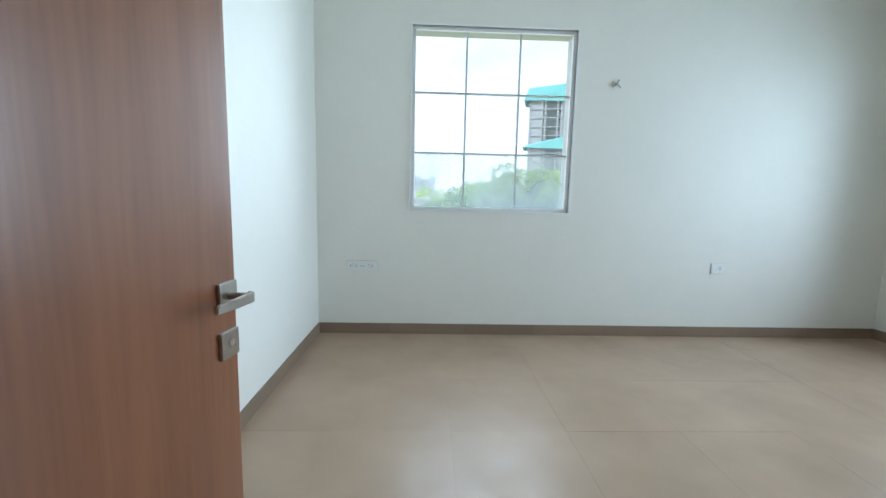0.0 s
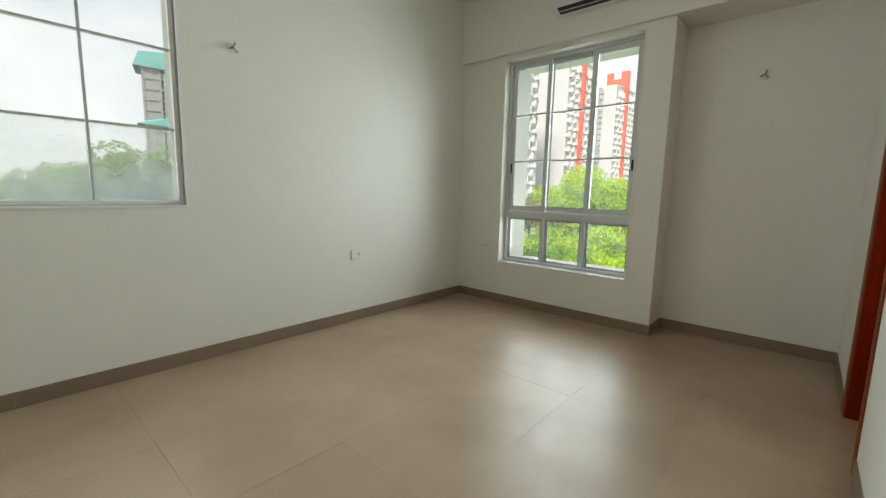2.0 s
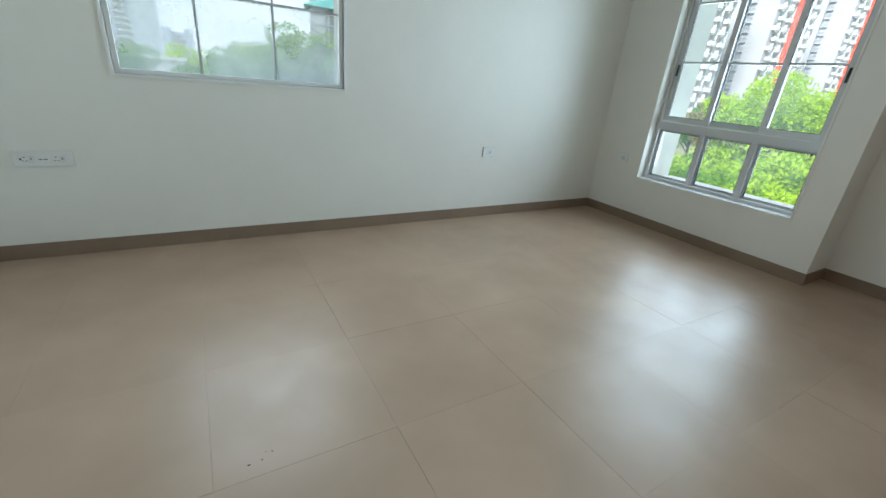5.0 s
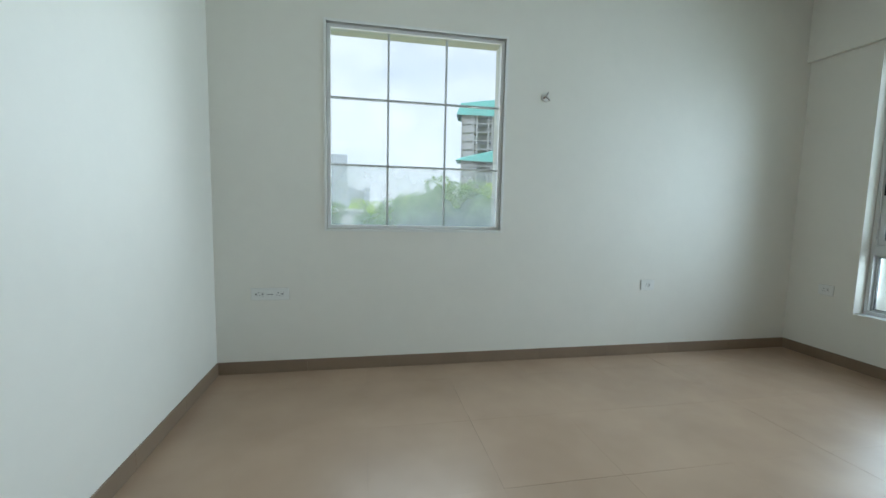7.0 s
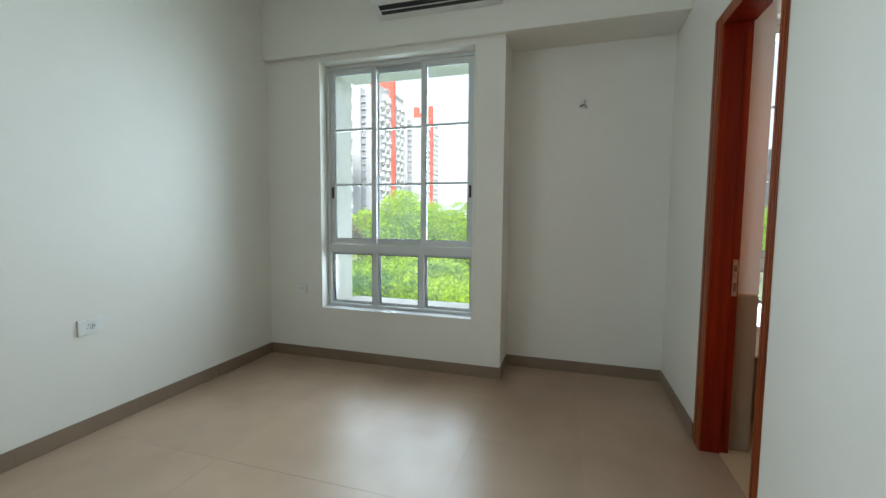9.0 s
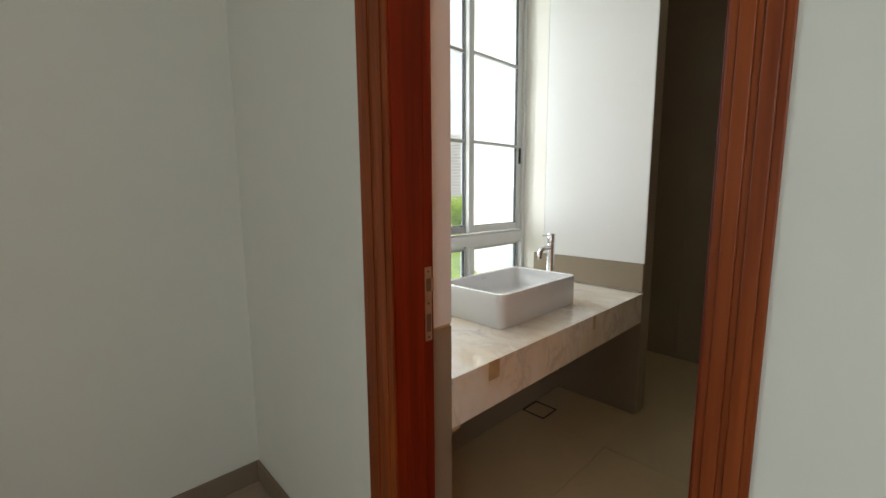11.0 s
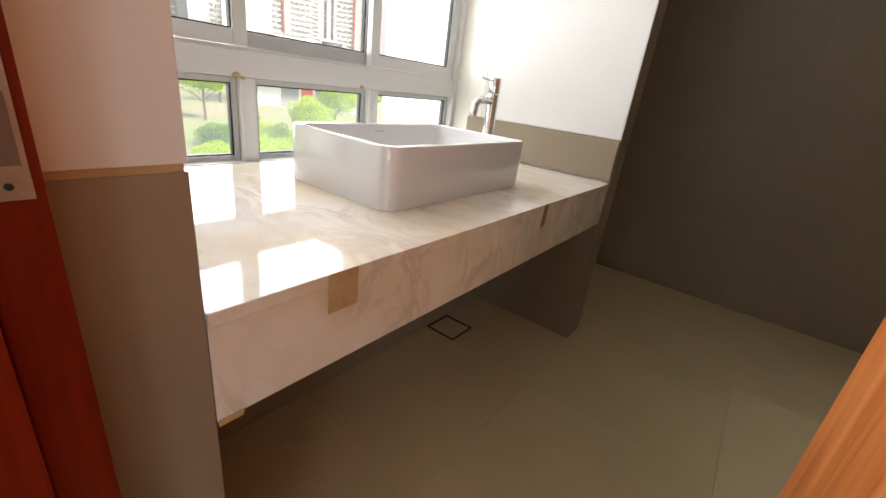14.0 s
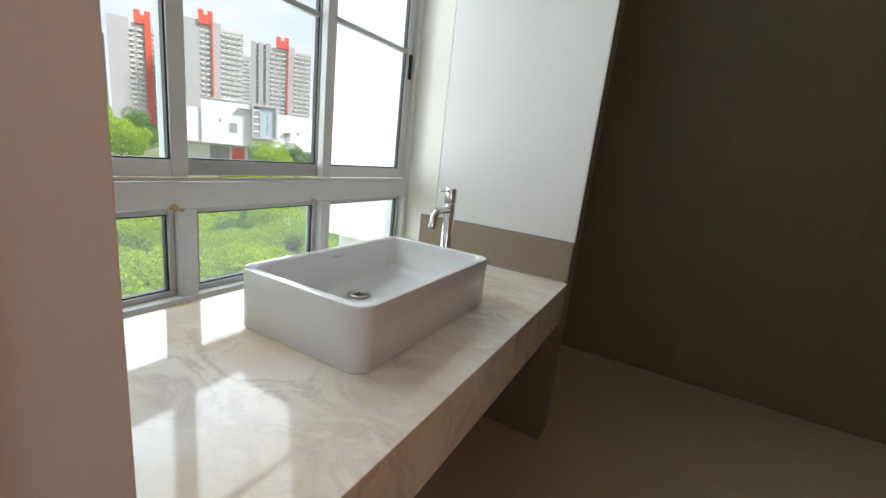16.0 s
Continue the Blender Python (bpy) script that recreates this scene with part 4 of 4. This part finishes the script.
def trunk_mesh(seed, height, r0, reach=1.0):
    rng = random.Random(seed)
    bm = bmesh.new()
    rows = [(0, 0, 0, r0), (0.1, 0.05, height * 0.4, r0 * 0.75), (0.05, 0.1, height * 0.75, r0 * 0.5)]
    rings = [[bm.verts.new((x + r * math.cos(k * math.pi / 4), y + r * math.sin(k * math.pi / 4), z)) for k in range(8)] for x, y, z, r in rows]
    for a, b in zip(rings, rings[1:]):
        for k in range(8):
            bm.faces.new((a[k], a[(k + 1) % 8], b[(k + 1) % 8], b[k]))
    for k in range(5):
        a = k * 1.26 + rng.random()
        z = height * (0.35 + 0.08 * k)
        tube(bm, [(0.06, 0.06, z), (math.cos(a) * 0.7 * reach, math.sin(a) * 0.7 * reach, z + 0.6 * reach), (math.cos(a) * 1.5 * reach, math.sin(a) * 1.5 * reach, z + 1.3 * reach)], r0 * 0.3, 6)
    return to_mesh("trunk", bm, BARK)


def make_tree(name, crown, trunk, lift, label, category, group):
    t = thing(name, pose(0, 0, -200), label, category, group)
    a, b = new("crown", crown), new("trunk", trunk)
    a.parent = b.parent = t
    a.location = (0, 0, lift)
    return t


tree_bright = make_tree("tree", crown_mesh("crown", LEAF_BRIGHT, 3, 2.6, 0.8, 14000, 0.085, 30), trunk_mesh(1, 5.0, 0.16), 4.6, "bright green leafy tree in the scrub", "tree", "trees outside")
tree_deep = make_tree("tree", crown_mesh("crown", LEAF_DEEP, 5, 2.8, 0.75, 14000, 0.09, 28), trunk_mesh(2, 5.0, 0.18), 4.4, "deep green leafy tree in the scrub", "tree", "trees outside")
tree_rust = make_tree("tree", crown_mesh("crown", LEAF_RUST, 8, 2.2, 0.8, 9000, 0.08, 24), trunk_mesh(4, 5.0, 0.14), 4.6, "tree with rust-tinged green leaves", "tree", "trees outside")
bush_bright = make_tree("bush", crown_mesh("crown", LEAF_BRIGHT, 11, 1.7, 0.7, 15000, 0.055, 34), trunk_mesh(6, 1.2, 0.04, 0.4), 0.9, "bright green bush in the scrub", "bush", "bushes outside")
bush_deep = make_tree("bush", crown_mesh("crown", LEAF_DEEP, 13, 1.6, 0.7, 13000, 0.055, 30), trunk_mesh(7, 1.2, 0.04, 0.4), 0.9, "deep green bush in the scrub", "bush", "bushes outside")


def plant(kind, az, dist, scale, spin):
    """A copy of a tree or bush on the ground."""
    kind.scale = (scale, scale, scale)
    ob = copy_thing(kind, Matrix.Translation(toward(az, dist, GROUND - 0.05)) @ pose(0, 0, 0, 0, 0, spin))
    kind.scale = (1, 1, 1)
    return ob


rng = random.Random(21)
# scrub below the east windows, low near the house and higher farther off
for az in range(40, 104, 3):
    for dist, low, high in ((9.5, 0.7, 1.0), (13, 1.0, 1.4), (18, 1.3, 1.7), (25, 1.6, 2.1)):
        if 52 < az < 59:
            continue
        k = bush_bright if rng.random() < 0.74 else bush_deep
        plant(k, az + rng.uniform(-2, 2), dist * rng.uniform(0.9, 1.12), rng.uniform(low, high), rng.uniform(0, 360))
for az, dist, s, k in ((66.0, 26, 1.10, tree_bright), (62.0, 30, 0.92, tree_rust), (71, 34, 1.0, tree_bright), (76, 26, 0.98, tree_bright), (82, 30, 1.1, tree_bright),
                       (59.5, 40, 0.85, tree_deep), (52.5, 52, 0.8, tree_deep), (48, 34, 1.0, tree_deep), (90, 33, 1.0, tree_bright), (97, 38, 1.0, tree_deep), (104, 42, 0.95, tree_bright)):
    plant(k, az, dist, s, rng.uniform(0, 360))
# a bare track of red-brown soil through the scrub
track = []
for k in range(13):
    d, w = 16 + k * 3.2, 2.0 + 0.5 * math.sin(k * 1.7)
    p = toward(55.6 + 0.9 * math.sin(k * 0.6), d, GROUND + 0.006)
    track.append((p, w))
bm = bmesh.new()
side = Vector((math.cos(radians(56)), -math.sin(radians(56)), 0))
rows = [[bm.verts.new(p - side * w), bm.verts.new(p + side * w * 0.8)] for p, w in track]
for a, b in zip(rows, rows[1:]):
    bm.faces.new((a[0], a[1], b[1], b[0]))
bmesh.ops.solidify(bm, geom=list(bm.faces), thickness=0.03)
solid("soil_track", bm, SOIL, "bare red-brown soil track through the scrub", "track", "structure")
# creepers and low scrub below the bathroom window
for az in range(104, 152, 3):
    for dist, low, high in ((8, 0.5, 0.7), (10, 0.55, 0.75), (12.5, 0.6, 0.9), (16, 0.6, 0.95), (21, 0.6, 0.95), (27, 0.6, 0.9), (33, 0.7, 1.0)):
        if 105 < az < 116 and dist > 14:
            continue
        k = bush_bright if rng.random() < 0.8 else bush_deep
        plant(k, az + rng.uniform(-2, 2), dist * rng.uniform(0.92, 1.1), rng.uniform(low, high), rng.uniform(0, 360))
for az, dist, s, k in ((108, 48, 1.0, tree_deep), (111, 55, 1.05, tree_bright), (113.5, 44, 0.8, tree_bright), (115, 62, 1.0, tree_deep), (118, 42, 0.62, bush_deep),
                       (128.0, 38, 0.72, tree_bright), (131.0, 46, 0.72, tree_deep), (125, 30, 0.55, tree_bright), (136, 40, 0.8, tree_bright), (122, 34, 0.6, bush_bright)):
    plant(k, az, dist, s, rng.uniform(0, 360))
# hedge of trees beyond the north window
for i, az in enumerate(range(-24, 42, 3)):
    plant((tree_deep, tree_bright, tree_deep)[i % 3], az + rng.uniform(-1, 1), 42 * rng.uniform(0.85, 1.1), rng.uniform(1.12, 1.24) if az > 11 else rng.uniform(1.0, 1.1) if az > 0 else rng.uniform(0.9, 0.98), rng.uniform(0, 360))
plant(tree_deep, 7.0, 37, 1.26, 40)


# ---- towers ----
def tower(az, dist, strips, storeys, label, pale=None):
    """A slab tower that shows its front at a bearing. strips: (kind, degrees wide) from its north end to its south end.
    pale: one wall colour with distance haze in it.
    """
    total = sum(w for _, w in strips)
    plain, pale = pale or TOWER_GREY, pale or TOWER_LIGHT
    base = toward(az + total / 2, dist, GROUND)
    t = thing("apartment_tower", Matrix.Translation(base) @ pose(0, 0, 0, 0, 0, -(az + total / 2)), label, "apartment tower", "towers outside")
    k = dist * math.tan(radians(1.0))
    u = -total / 2 * k
    fl = 3.0
    high = storeys * fl
    for kind, deg in strips:
        w = deg * k
        if kind == "plain":
            part("wall", boxes((u, 0, 0, u + w, 14, high), bevel=0.05), plain, t)
        elif kind == "recess":
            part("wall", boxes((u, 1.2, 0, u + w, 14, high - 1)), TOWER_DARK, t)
            me = to_mesh("window", boxes((0.15 * w, 1.12, 1.0, 0.85 * w, 1.19, 2.3)), TOWER_GLASS)
            for s in range(storeys - 1):
                ob = new("window", me)
                ob.parent, ob.location = t, (u, 0, s * fl)
        elif kind == "red":
            bm = boxes((u, -1.6, 0, u + w, 1.5, high + 1.0))
            cap = 1.4 * k
            box(bm, u + w - cap, -1.2, high - 2.0, u + w, 1.4, high + 3.0)
            box(bm, u + w - cap, -1.2, high + 3.001, u + w - 0.62 * cap, 1.4, high + 5.4)
            box(bm, u + w - 0.36 * cap, -1.2, high + 3.001, u + w, 1.4, high + 5.4)
            part("fin", bm, TOWER_RED, t, "orange-red painted fin with a notched top")
        else:
            part("wall", boxes((u, 0.4, 0, u + w, 14, high - 2), bevel=0.05), pale, t)
            bays = max(1, round(w / 3.2))
            b = w / bays
            bm = boxes((0.05 * b, -0.6, 0.0, 0.60 * b, 0.39, 0.16), (0.05 * b, -0.6, 0.1601, 0.60 * b, -0.5, 1.05), (0.66 * b, -0.1, 0.9, 0.97 * b, 0.39, 1.05), (0.66 * b, -0.1, 2.35, 0.97 * b, 0.39, 2.5))
            bal = to_mesh("balcony", bm, TOWER_WHITE)
            win = to_mesh("window", boxes((0.14 * b, 0.3, 0.2, 0.50 * b, 0.395, 2.2), (0.72 * b, 0.3, 1.06, 0.92 * b, 0.395, 2.34)), TOWER_GLASS)
            for s in range(storeys - 1):
                for j in range(bays):
                    for nm, me in (("balcony", bal), ("window", win)):
                        ob = new(nm, me)
                        ob.parent, ob.location = t, (u + j * b + (0.12 * b if s % 2 else 0), 0, s * fl)
        u += w
    return t


def slab_tower(az, dist, facade, storeys, label):
    """A slab tower seen on its corner at a bearing: a plain end wall with a slot of small windows, a long balcony front that runs away eastwards, and a red fin that climbs the front and crosses the roof."""
    t = thing("apartment_tower", Matrix.Translation(toward(az, dist, GROUND)) @ pose(0, 0, 0, 0, 0, -1.5), label, "apartment tower", "towers outside")
    fl = 2.95
    high, deep, near, far = storeys * fl, 14.7, 7.0, 9.6
    full = sum(w for _, w in facade)
    part("end_wall", boxes((0, 0.3, 0, 6.0, near, high), (0, far, 0, 6.0, deep, high), bevel=0.06), TOWER_GREY, t)
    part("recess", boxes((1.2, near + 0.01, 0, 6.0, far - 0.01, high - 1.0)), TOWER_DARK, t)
    part("body", boxes((6.01, 0.3, 0, full, deep, high - 0.6)), TOWER_LIGHT, t)
    slot = to_mesh("window", boxes((0, 0, 0.9, 0.08, 0.9, 2.3)), TOWER_GLASS)
    ledge = to_mesh("ledge", boxes((0, 0, 0.0, 0.7, far - near - 0.1, 0.35)), TOWER_GREY)
    for k in range(storeys - 1):
        for y in (near + 0.25, far - 1.2):
            ob = new("window", slot)
            ob.parent, ob.location = t, (1.1, y, k * fl)
        ob = new("ledge", ledge)
        ob.parent, ob.location = t, (0.45, near + 0.05, k * fl + 2.5)
    x = 0.0
    for kind, w in facade:
        if kind == "fin":
            fin = boxes((x, -1.8, 0, x + w, 0.29, high + 8.4), (x, 0.291, high + 0.001, x + w, 2.2, high + 8.4))
            box(fin, x, 2.201, high + 0.001, x + w, 6.8, high + 4.8)
            box(fin, x, 6.801, high + 0.001, x + w, 9.8, high + 8.4)
            part("fin", fin, TOWER_RED, t, "orange-red painted fin with a notched crown")
        else:
            bays = max(1, round(w / 4.4))
            b = w / bays
            bal = to_mesh("balcony", boxes((0.05 * b, -1.1, 0.0, 0.48 * b, 0.29, 0.16), (0.05 * b, -1.1, 0.161, 0.48 * b, -0.98, 1.15), (0.05 * b, -0.98, 0.161, 0.09 * b, 0.29, 1.15)), TOWER_WHITE)
            post = to_mesh("post", boxes((0.56 * b, -0.6, 0.0, 0.60 * b, 0.29, 2.9), (0.92 * b, -0.6, 0.0, 0.96 * b, 0.29, 2.9), (0.60 * b, -0.6, 0.9, 0.92 * b, 0.29, 1.05)), TOWER_WHITE)
            win = to_mesh("window", boxes((0.18 * b, 0.2, 0.2, 0.40 * b, 0.295, 2.2), (0.68 * b, 0.2, 1.06, 0.84 * b, 0.295, 2.3)), TOWER_GLASS)
            for k in range(storeys - 1):
                for q in range(bays):
                    for nm, me in (("balcony", bal), ("post", post), ("window", win)):
                        ob = new(nm, me)
                        ob.parent, ob.location = t, (x + q * b + (0.36 * b if k % 2 and nm == "balcony" else 0), 0, k * fl)
        x += w
    part("parapet", boxes((6.01, 0.0, high - 0.599, full, 0.4, high + 0.3)), TOWER_GREY, t)
    return t


GT = "grey and white apartment tower with an orange-red fin"
FRONT = (("balcony", 9.4), ("fin", 2.1), ("balcony", 13.3))
slab_tower(54.7, 130, FRONT, 21, GT)
slab_tower(64.3, 180, FRONT, 21, GT)
slab_tower(70.2, 233, FRONT, 21, GT)
tower(43.0, 150, (("recess", 0.8), ("plain", 2.6), ("balcony", 2.2)), 22, "grey apartment tower with white balconies")
tower(110.4, 345, (("recess", 1.0), ("plain", 1.0)), 18, "plain grey apartment tower")
tower(112.65, 330, (("plain", 1.75), ("balcony", 1.35), ("red", 0.55), ("balcony", 1.1)), 21, GT)
tower(119.2, 305, (("plain", 1.6), ("balcony", 1.1), ("red", 0.14), ("plain", 0.8), ("balcony", 2.25)), 22, GT)
tower(125.1, 410, (("balcony", 0.75),), 23, "distant grey apartment tower with balconies")
tower(125.87, 335, (("plain", 0.55), ("recess", 0.3), ("plain", 0.5), ("recess", 0.3), ("plain", 0.5), ("balcony", 1.9), ("red", 0.1), ("plain", 0.7), ("balcony", 1.9)), 22, GT)
tower(132.9, 420, (("plain", 2.0), ("balcony", 1.5)), 22, "distant grey apartment tower")
# Far blocks take the wall colour that carries the haze.
tower(-7.5, 300, (("plain", 1.2), ("balcony", 1.1), ("plain", 2.6)), 14, "hazy white apartment tower far off", TOWER_HAZED)
tower(-2.5, 330, (("plain", 0.9), ("balcony", 1.2), ("plain", 0.8)), 7, "low hazy apartment block far off", TOWER_HAZED)


def construction_tower():
    t = thing("unfinished_tower", Matrix.Translation(toward(15.65, 160, GROUND)) @ pose(0, 0, 0, 0, 0, -15.65), "unfinished concrete tower wrapped with teal safety nets", "building")
    for s in range(14):
        z = s * 3.2
        part("slab", boxes((-9, 0, z + 2.9, 9, 12, z + 3.2)), CONCRETE, t)
        for x in (-9, -4.6, -3.4, 1.0, 2.4, 6, 8.4):
            part("column", boxes((x, 0.1, z, x + 0.6, 0.8, z + 2.899)), CONCRETE, t)
        part("wall", boxes((-8.4, 0.3, z, -4.6, 0.7, z + 2.899), (3.0, 0.3, z, 6.0, 0.7, z + 2.899)), CONCRETE, t)
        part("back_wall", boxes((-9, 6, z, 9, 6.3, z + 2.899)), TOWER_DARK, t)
    bm = bmesh.new()
    for z0, left, right, o in ((40.5, 45.0, 47.5, 1.6), (23.4, 24.4, 29.5, 1.6)):
        lo = [bm.verts.new(p) for p in ((-9.4 - o, -0.3 - o * 0.2, z0 + 1.0), (9.4 + o, -0.3 - o * 0.2, z0), (9.4 + o, 12, z0), (-9.4 - o, 12, z0 + 1.0))]
        hi = [bm.verts.new(p) for p in ((-9.3, -0.2, left + 0.8), (9.3, -0.2, right), (9.3, 12, right), (-9.3, 12, left + 0.8))]
        for k in range(4):
            bm.faces.new((lo[k], lo[(k + 1) % 4], hi[(k + 1) % 4], hi[k]))
        bm.faces.new(hi)
    part("safety_net", bm, NET, t, "teal safety net")


construction_tower()


def villa():
    t = thing("white_house", Matrix.Translation(toward(124.5, 62, GROUND)) @ pose(0, 0, 0, 0, 0, -124.5), "long low white two-storey house with a framed bay window", "house")
    part("wall", boxes((-8.2, 0, 3.5, -4.01, 9, 7.6), (-4.0, -0.3, 3.5, 3.0, 8.8, 8.8), (3.01, 0, 3.5, 9.9, 9, 8.0), bevel=0.03), FACADE, t)
    part("ground_floor", boxes((-8.0, 1.2, 0, 9.4, 8.5, 3.499)), FACADE, t)
    part("coping", boxes((-4.1, -0.4, 8.801, 3.1, 8.9, 8.95)), TOWER_GREY, t)
    bm = ring(1.6, 4.6, 4.65, 8.85, 0.26, -1.1, -0.31, 0.02)
    bay = part("bay_frame", bm, TOWER_GREY, t, "grey framed bay")
    part("side_panel", boxes((1.87, -0.8, 4.87, 2.5, -0.75, 8.58)), TOWER_DARK, bay)
    for z in (5.4, 6.3, 7.2, 8.0):
        part("rail", boxes((1.87, -0.86, z, 2.5, -0.81, z + 0.18)), FACADE, bay)
    for x0, x1 in ((2.55, 3.4), (3.45, 4.38)):
        part("pane", boxes((x0, -0.8, 4.87, x1, -0.75, 8.58)), PALE_GLASS, bay)
    for x, z, w, h in ((-0.9, 5.1, 0.85, 1.1), (5.6, 4.7, 0.75, 1.0), (-2.1, 6.2, 0.35, 0.45), (7.2, 5.6, 0.35, 0.45)):
        part("window", boxes((x, -0.36, z, x + w, -0.304, z + h) if x < 3 else (x, -0.05, z, x + w, -0.004, z + h)), TOWER_GLASS, t)
    for x in (0.1, 6.5):
        part("chajja", boxes((x, -0.9, 8.1, x + 1.4, -0.305, 8.25) if x < 3 else (x - 0.9, -0.5, 5.75, x, -0.005, 5.85)), FACADE, t)
    for x, w, m in ((-3.2, 2.2, TOWER_DARK), (-0.7, 1.5, TOWER_RED), (1.2, 1.6, TOWER_GLASS), (4.2, 2.0, TOWER_DARK), (7.0, 1.8, TOWER_GLASS)):
        part("door", boxes((x, 1.1, 0.2, x + w, 1.19, 3.2)), m, t)
    part("roof_dome", boxes((-1.9, 2, 8.951, -0.3, 4, 9.2), bevel=0.1), FACADE, t)


villa()
low = thing("boundary_wall", Matrix.Translation(toward(-6.0, 40, GROUND)) @ pose(0, 0, 0, 0, 0, 6), "low white boundary building beyond the trees", "wall")
part("wall", boxes((-5, 0, 0, 2.0, 3, 5.05), bevel=0.03), FACADE, low)
part("coping", boxes((-5.1, -0.1, 5.051, 2.1, 3.1, 5.25)), FACADE, low)
solid("driveway", boxes((14, -42, GROUND + 0.004, 36, -19.5, GROUND + 0.02)), PAVING, "grey paved driveway beyond the scrub", "driveway", "structure")


# ---- crumbs on the bedroom floor, sealant blobs on the bathroom window ----
GRIT = material("dark_grit", (0.10, 0.08, 0.065), 0.9, spread=0.3, scale=200)
SEALANT = material("aged_yellow_sealant", (0.55, 0.42, 0.22), 0.6, spread=0.35, scale=60)


def lump(seed, rx, ry, rz):
    """A small uneven crumb."""
    rng_l = random.Random(seed)
    bm = bmesh.new()
    bmesh.ops.create_icosphere(bm, subdivisions=2, radius=1.0)
    for v in bm.verts:
        k = rng_l.uniform(0.75, 1.15)
        v.co = Vector((v.co.x * rx * k, v.co.y * ry * k, v.co.z * rz * k))
    return bm


for k, (x, y, size) in enumerate(((0.636, 1.291, 0.0045), (0.676, 1.296, 0.004), (0.711, 1.317, 0.004), (0.691, 1.324, 0.0025))):
    c = thing("crumb", pose(x, y, 0.001, 0, 0, 40 * k), "tiny dark crumb of grit on the beige floor", "crumb", "crumbs on the floor")
    part("grit", lump(k, size, size * 0.55, size * 0.35), GRIT, c)
bath_window = bpy.data.objects["window_2"]
inv = bath_window.matrix_basis.inverted()
for k, (y, z, size) in enumerate(((-0.705, 0.937, 0.014), (-1.166, 0.937, 0.011), (-0.722, 0.93, 0.008))):
    ob = part("sealant", lump(20 + k, size * 0.5, size, size * 0.6), SEALANT, bath_window, "yellowed sealant blob")
    ob.matrix_basis = inv @ Matrix.Translation((4.689, y, z))


# ---- floor and wall tiles ----
def tile_floor(name, x0, y0, x1, y1, ox, oy, size, mat, label, z=0.0, joint=GROUT, tilt=0.055):
    f = solid(name, boxes((x0, y0, z - 0.2, x1, y1, z - 0.006)), joint, label, "floor", "structure")
    meshes = {}
    lay = random.Random(5)
    g = 0.0002
    i0, i1 = math.floor((x0 - ox) / size), math.ceil((x1 - ox) / size)
    j0, j1 = math.floor((y0 - oy) / size), math.ceil((y1 - oy) / size)
    for i in range(i0, i1):
        for j in range(j0, j1):
            a, b = max(x0, ox + i * size + g), min(x1, ox + (i + 1) * size - g)
            c, d = max(y0, oy + j * size + g), min(y1, oy + (j + 1) * size - g)
            if b - a < 0.01 or d - c < 0.01:
                continue
            key = (round(b - a, 4), round(d - c, 4))
            if key not in meshes:
                meshes[key] = to_mesh("tile", boxes((0, 0, -0.0055, key[0], key[1], 0), bevel=0.0003), mat)
            ob = new("tile", meshes[key])
            ob.parent, ob.location = f, (a, c, z + ((i * 7 + j * 5) % 5 - 2) * 0.00012)
            ob.rotation_euler = (radians(lay.uniform(-tilt, tilt)), radians(lay.uniform(-tilt, tilt)), 0)
    return f


tile_floor("floor", WEST, -0.088, NICHE, NORTH, 0.53, 0.627, 0.61, FLOOR_TILE, "beige vitrified tile floor with a soft sheen")
tile_floor("floor_bath", BATH_W, BATH_S, 4.39, -0.0882, 3.27, -0.70, 0.61, BATH_FLOOR, "olive beige tiled bathroom floor", z=-0.002, joint=BATH_FLOOR)
tile_floor("floor_corridor", WEST, -1.6, 1.9, -0.0882, 0.53, 0.627, 0.61, FLOOR_TILE, "beige vitrified tile corridor floor")

back = bpy.data.objects["wall_bath_south"]
me = to_mesh("wall_tile", boxes((0, 0, 0, 0.5992, 0.0105, 1.1992), bevel=0.0003), BATH_TILE)
for i in range(4):
    for j in range(3):
        ob = new("wall_tile", me)
        ob.parent, ob.location = back, (BATH_W + 0.0004 + i * 0.6, BATH_S - 0.0118, 0.0004 + j * 1.2)
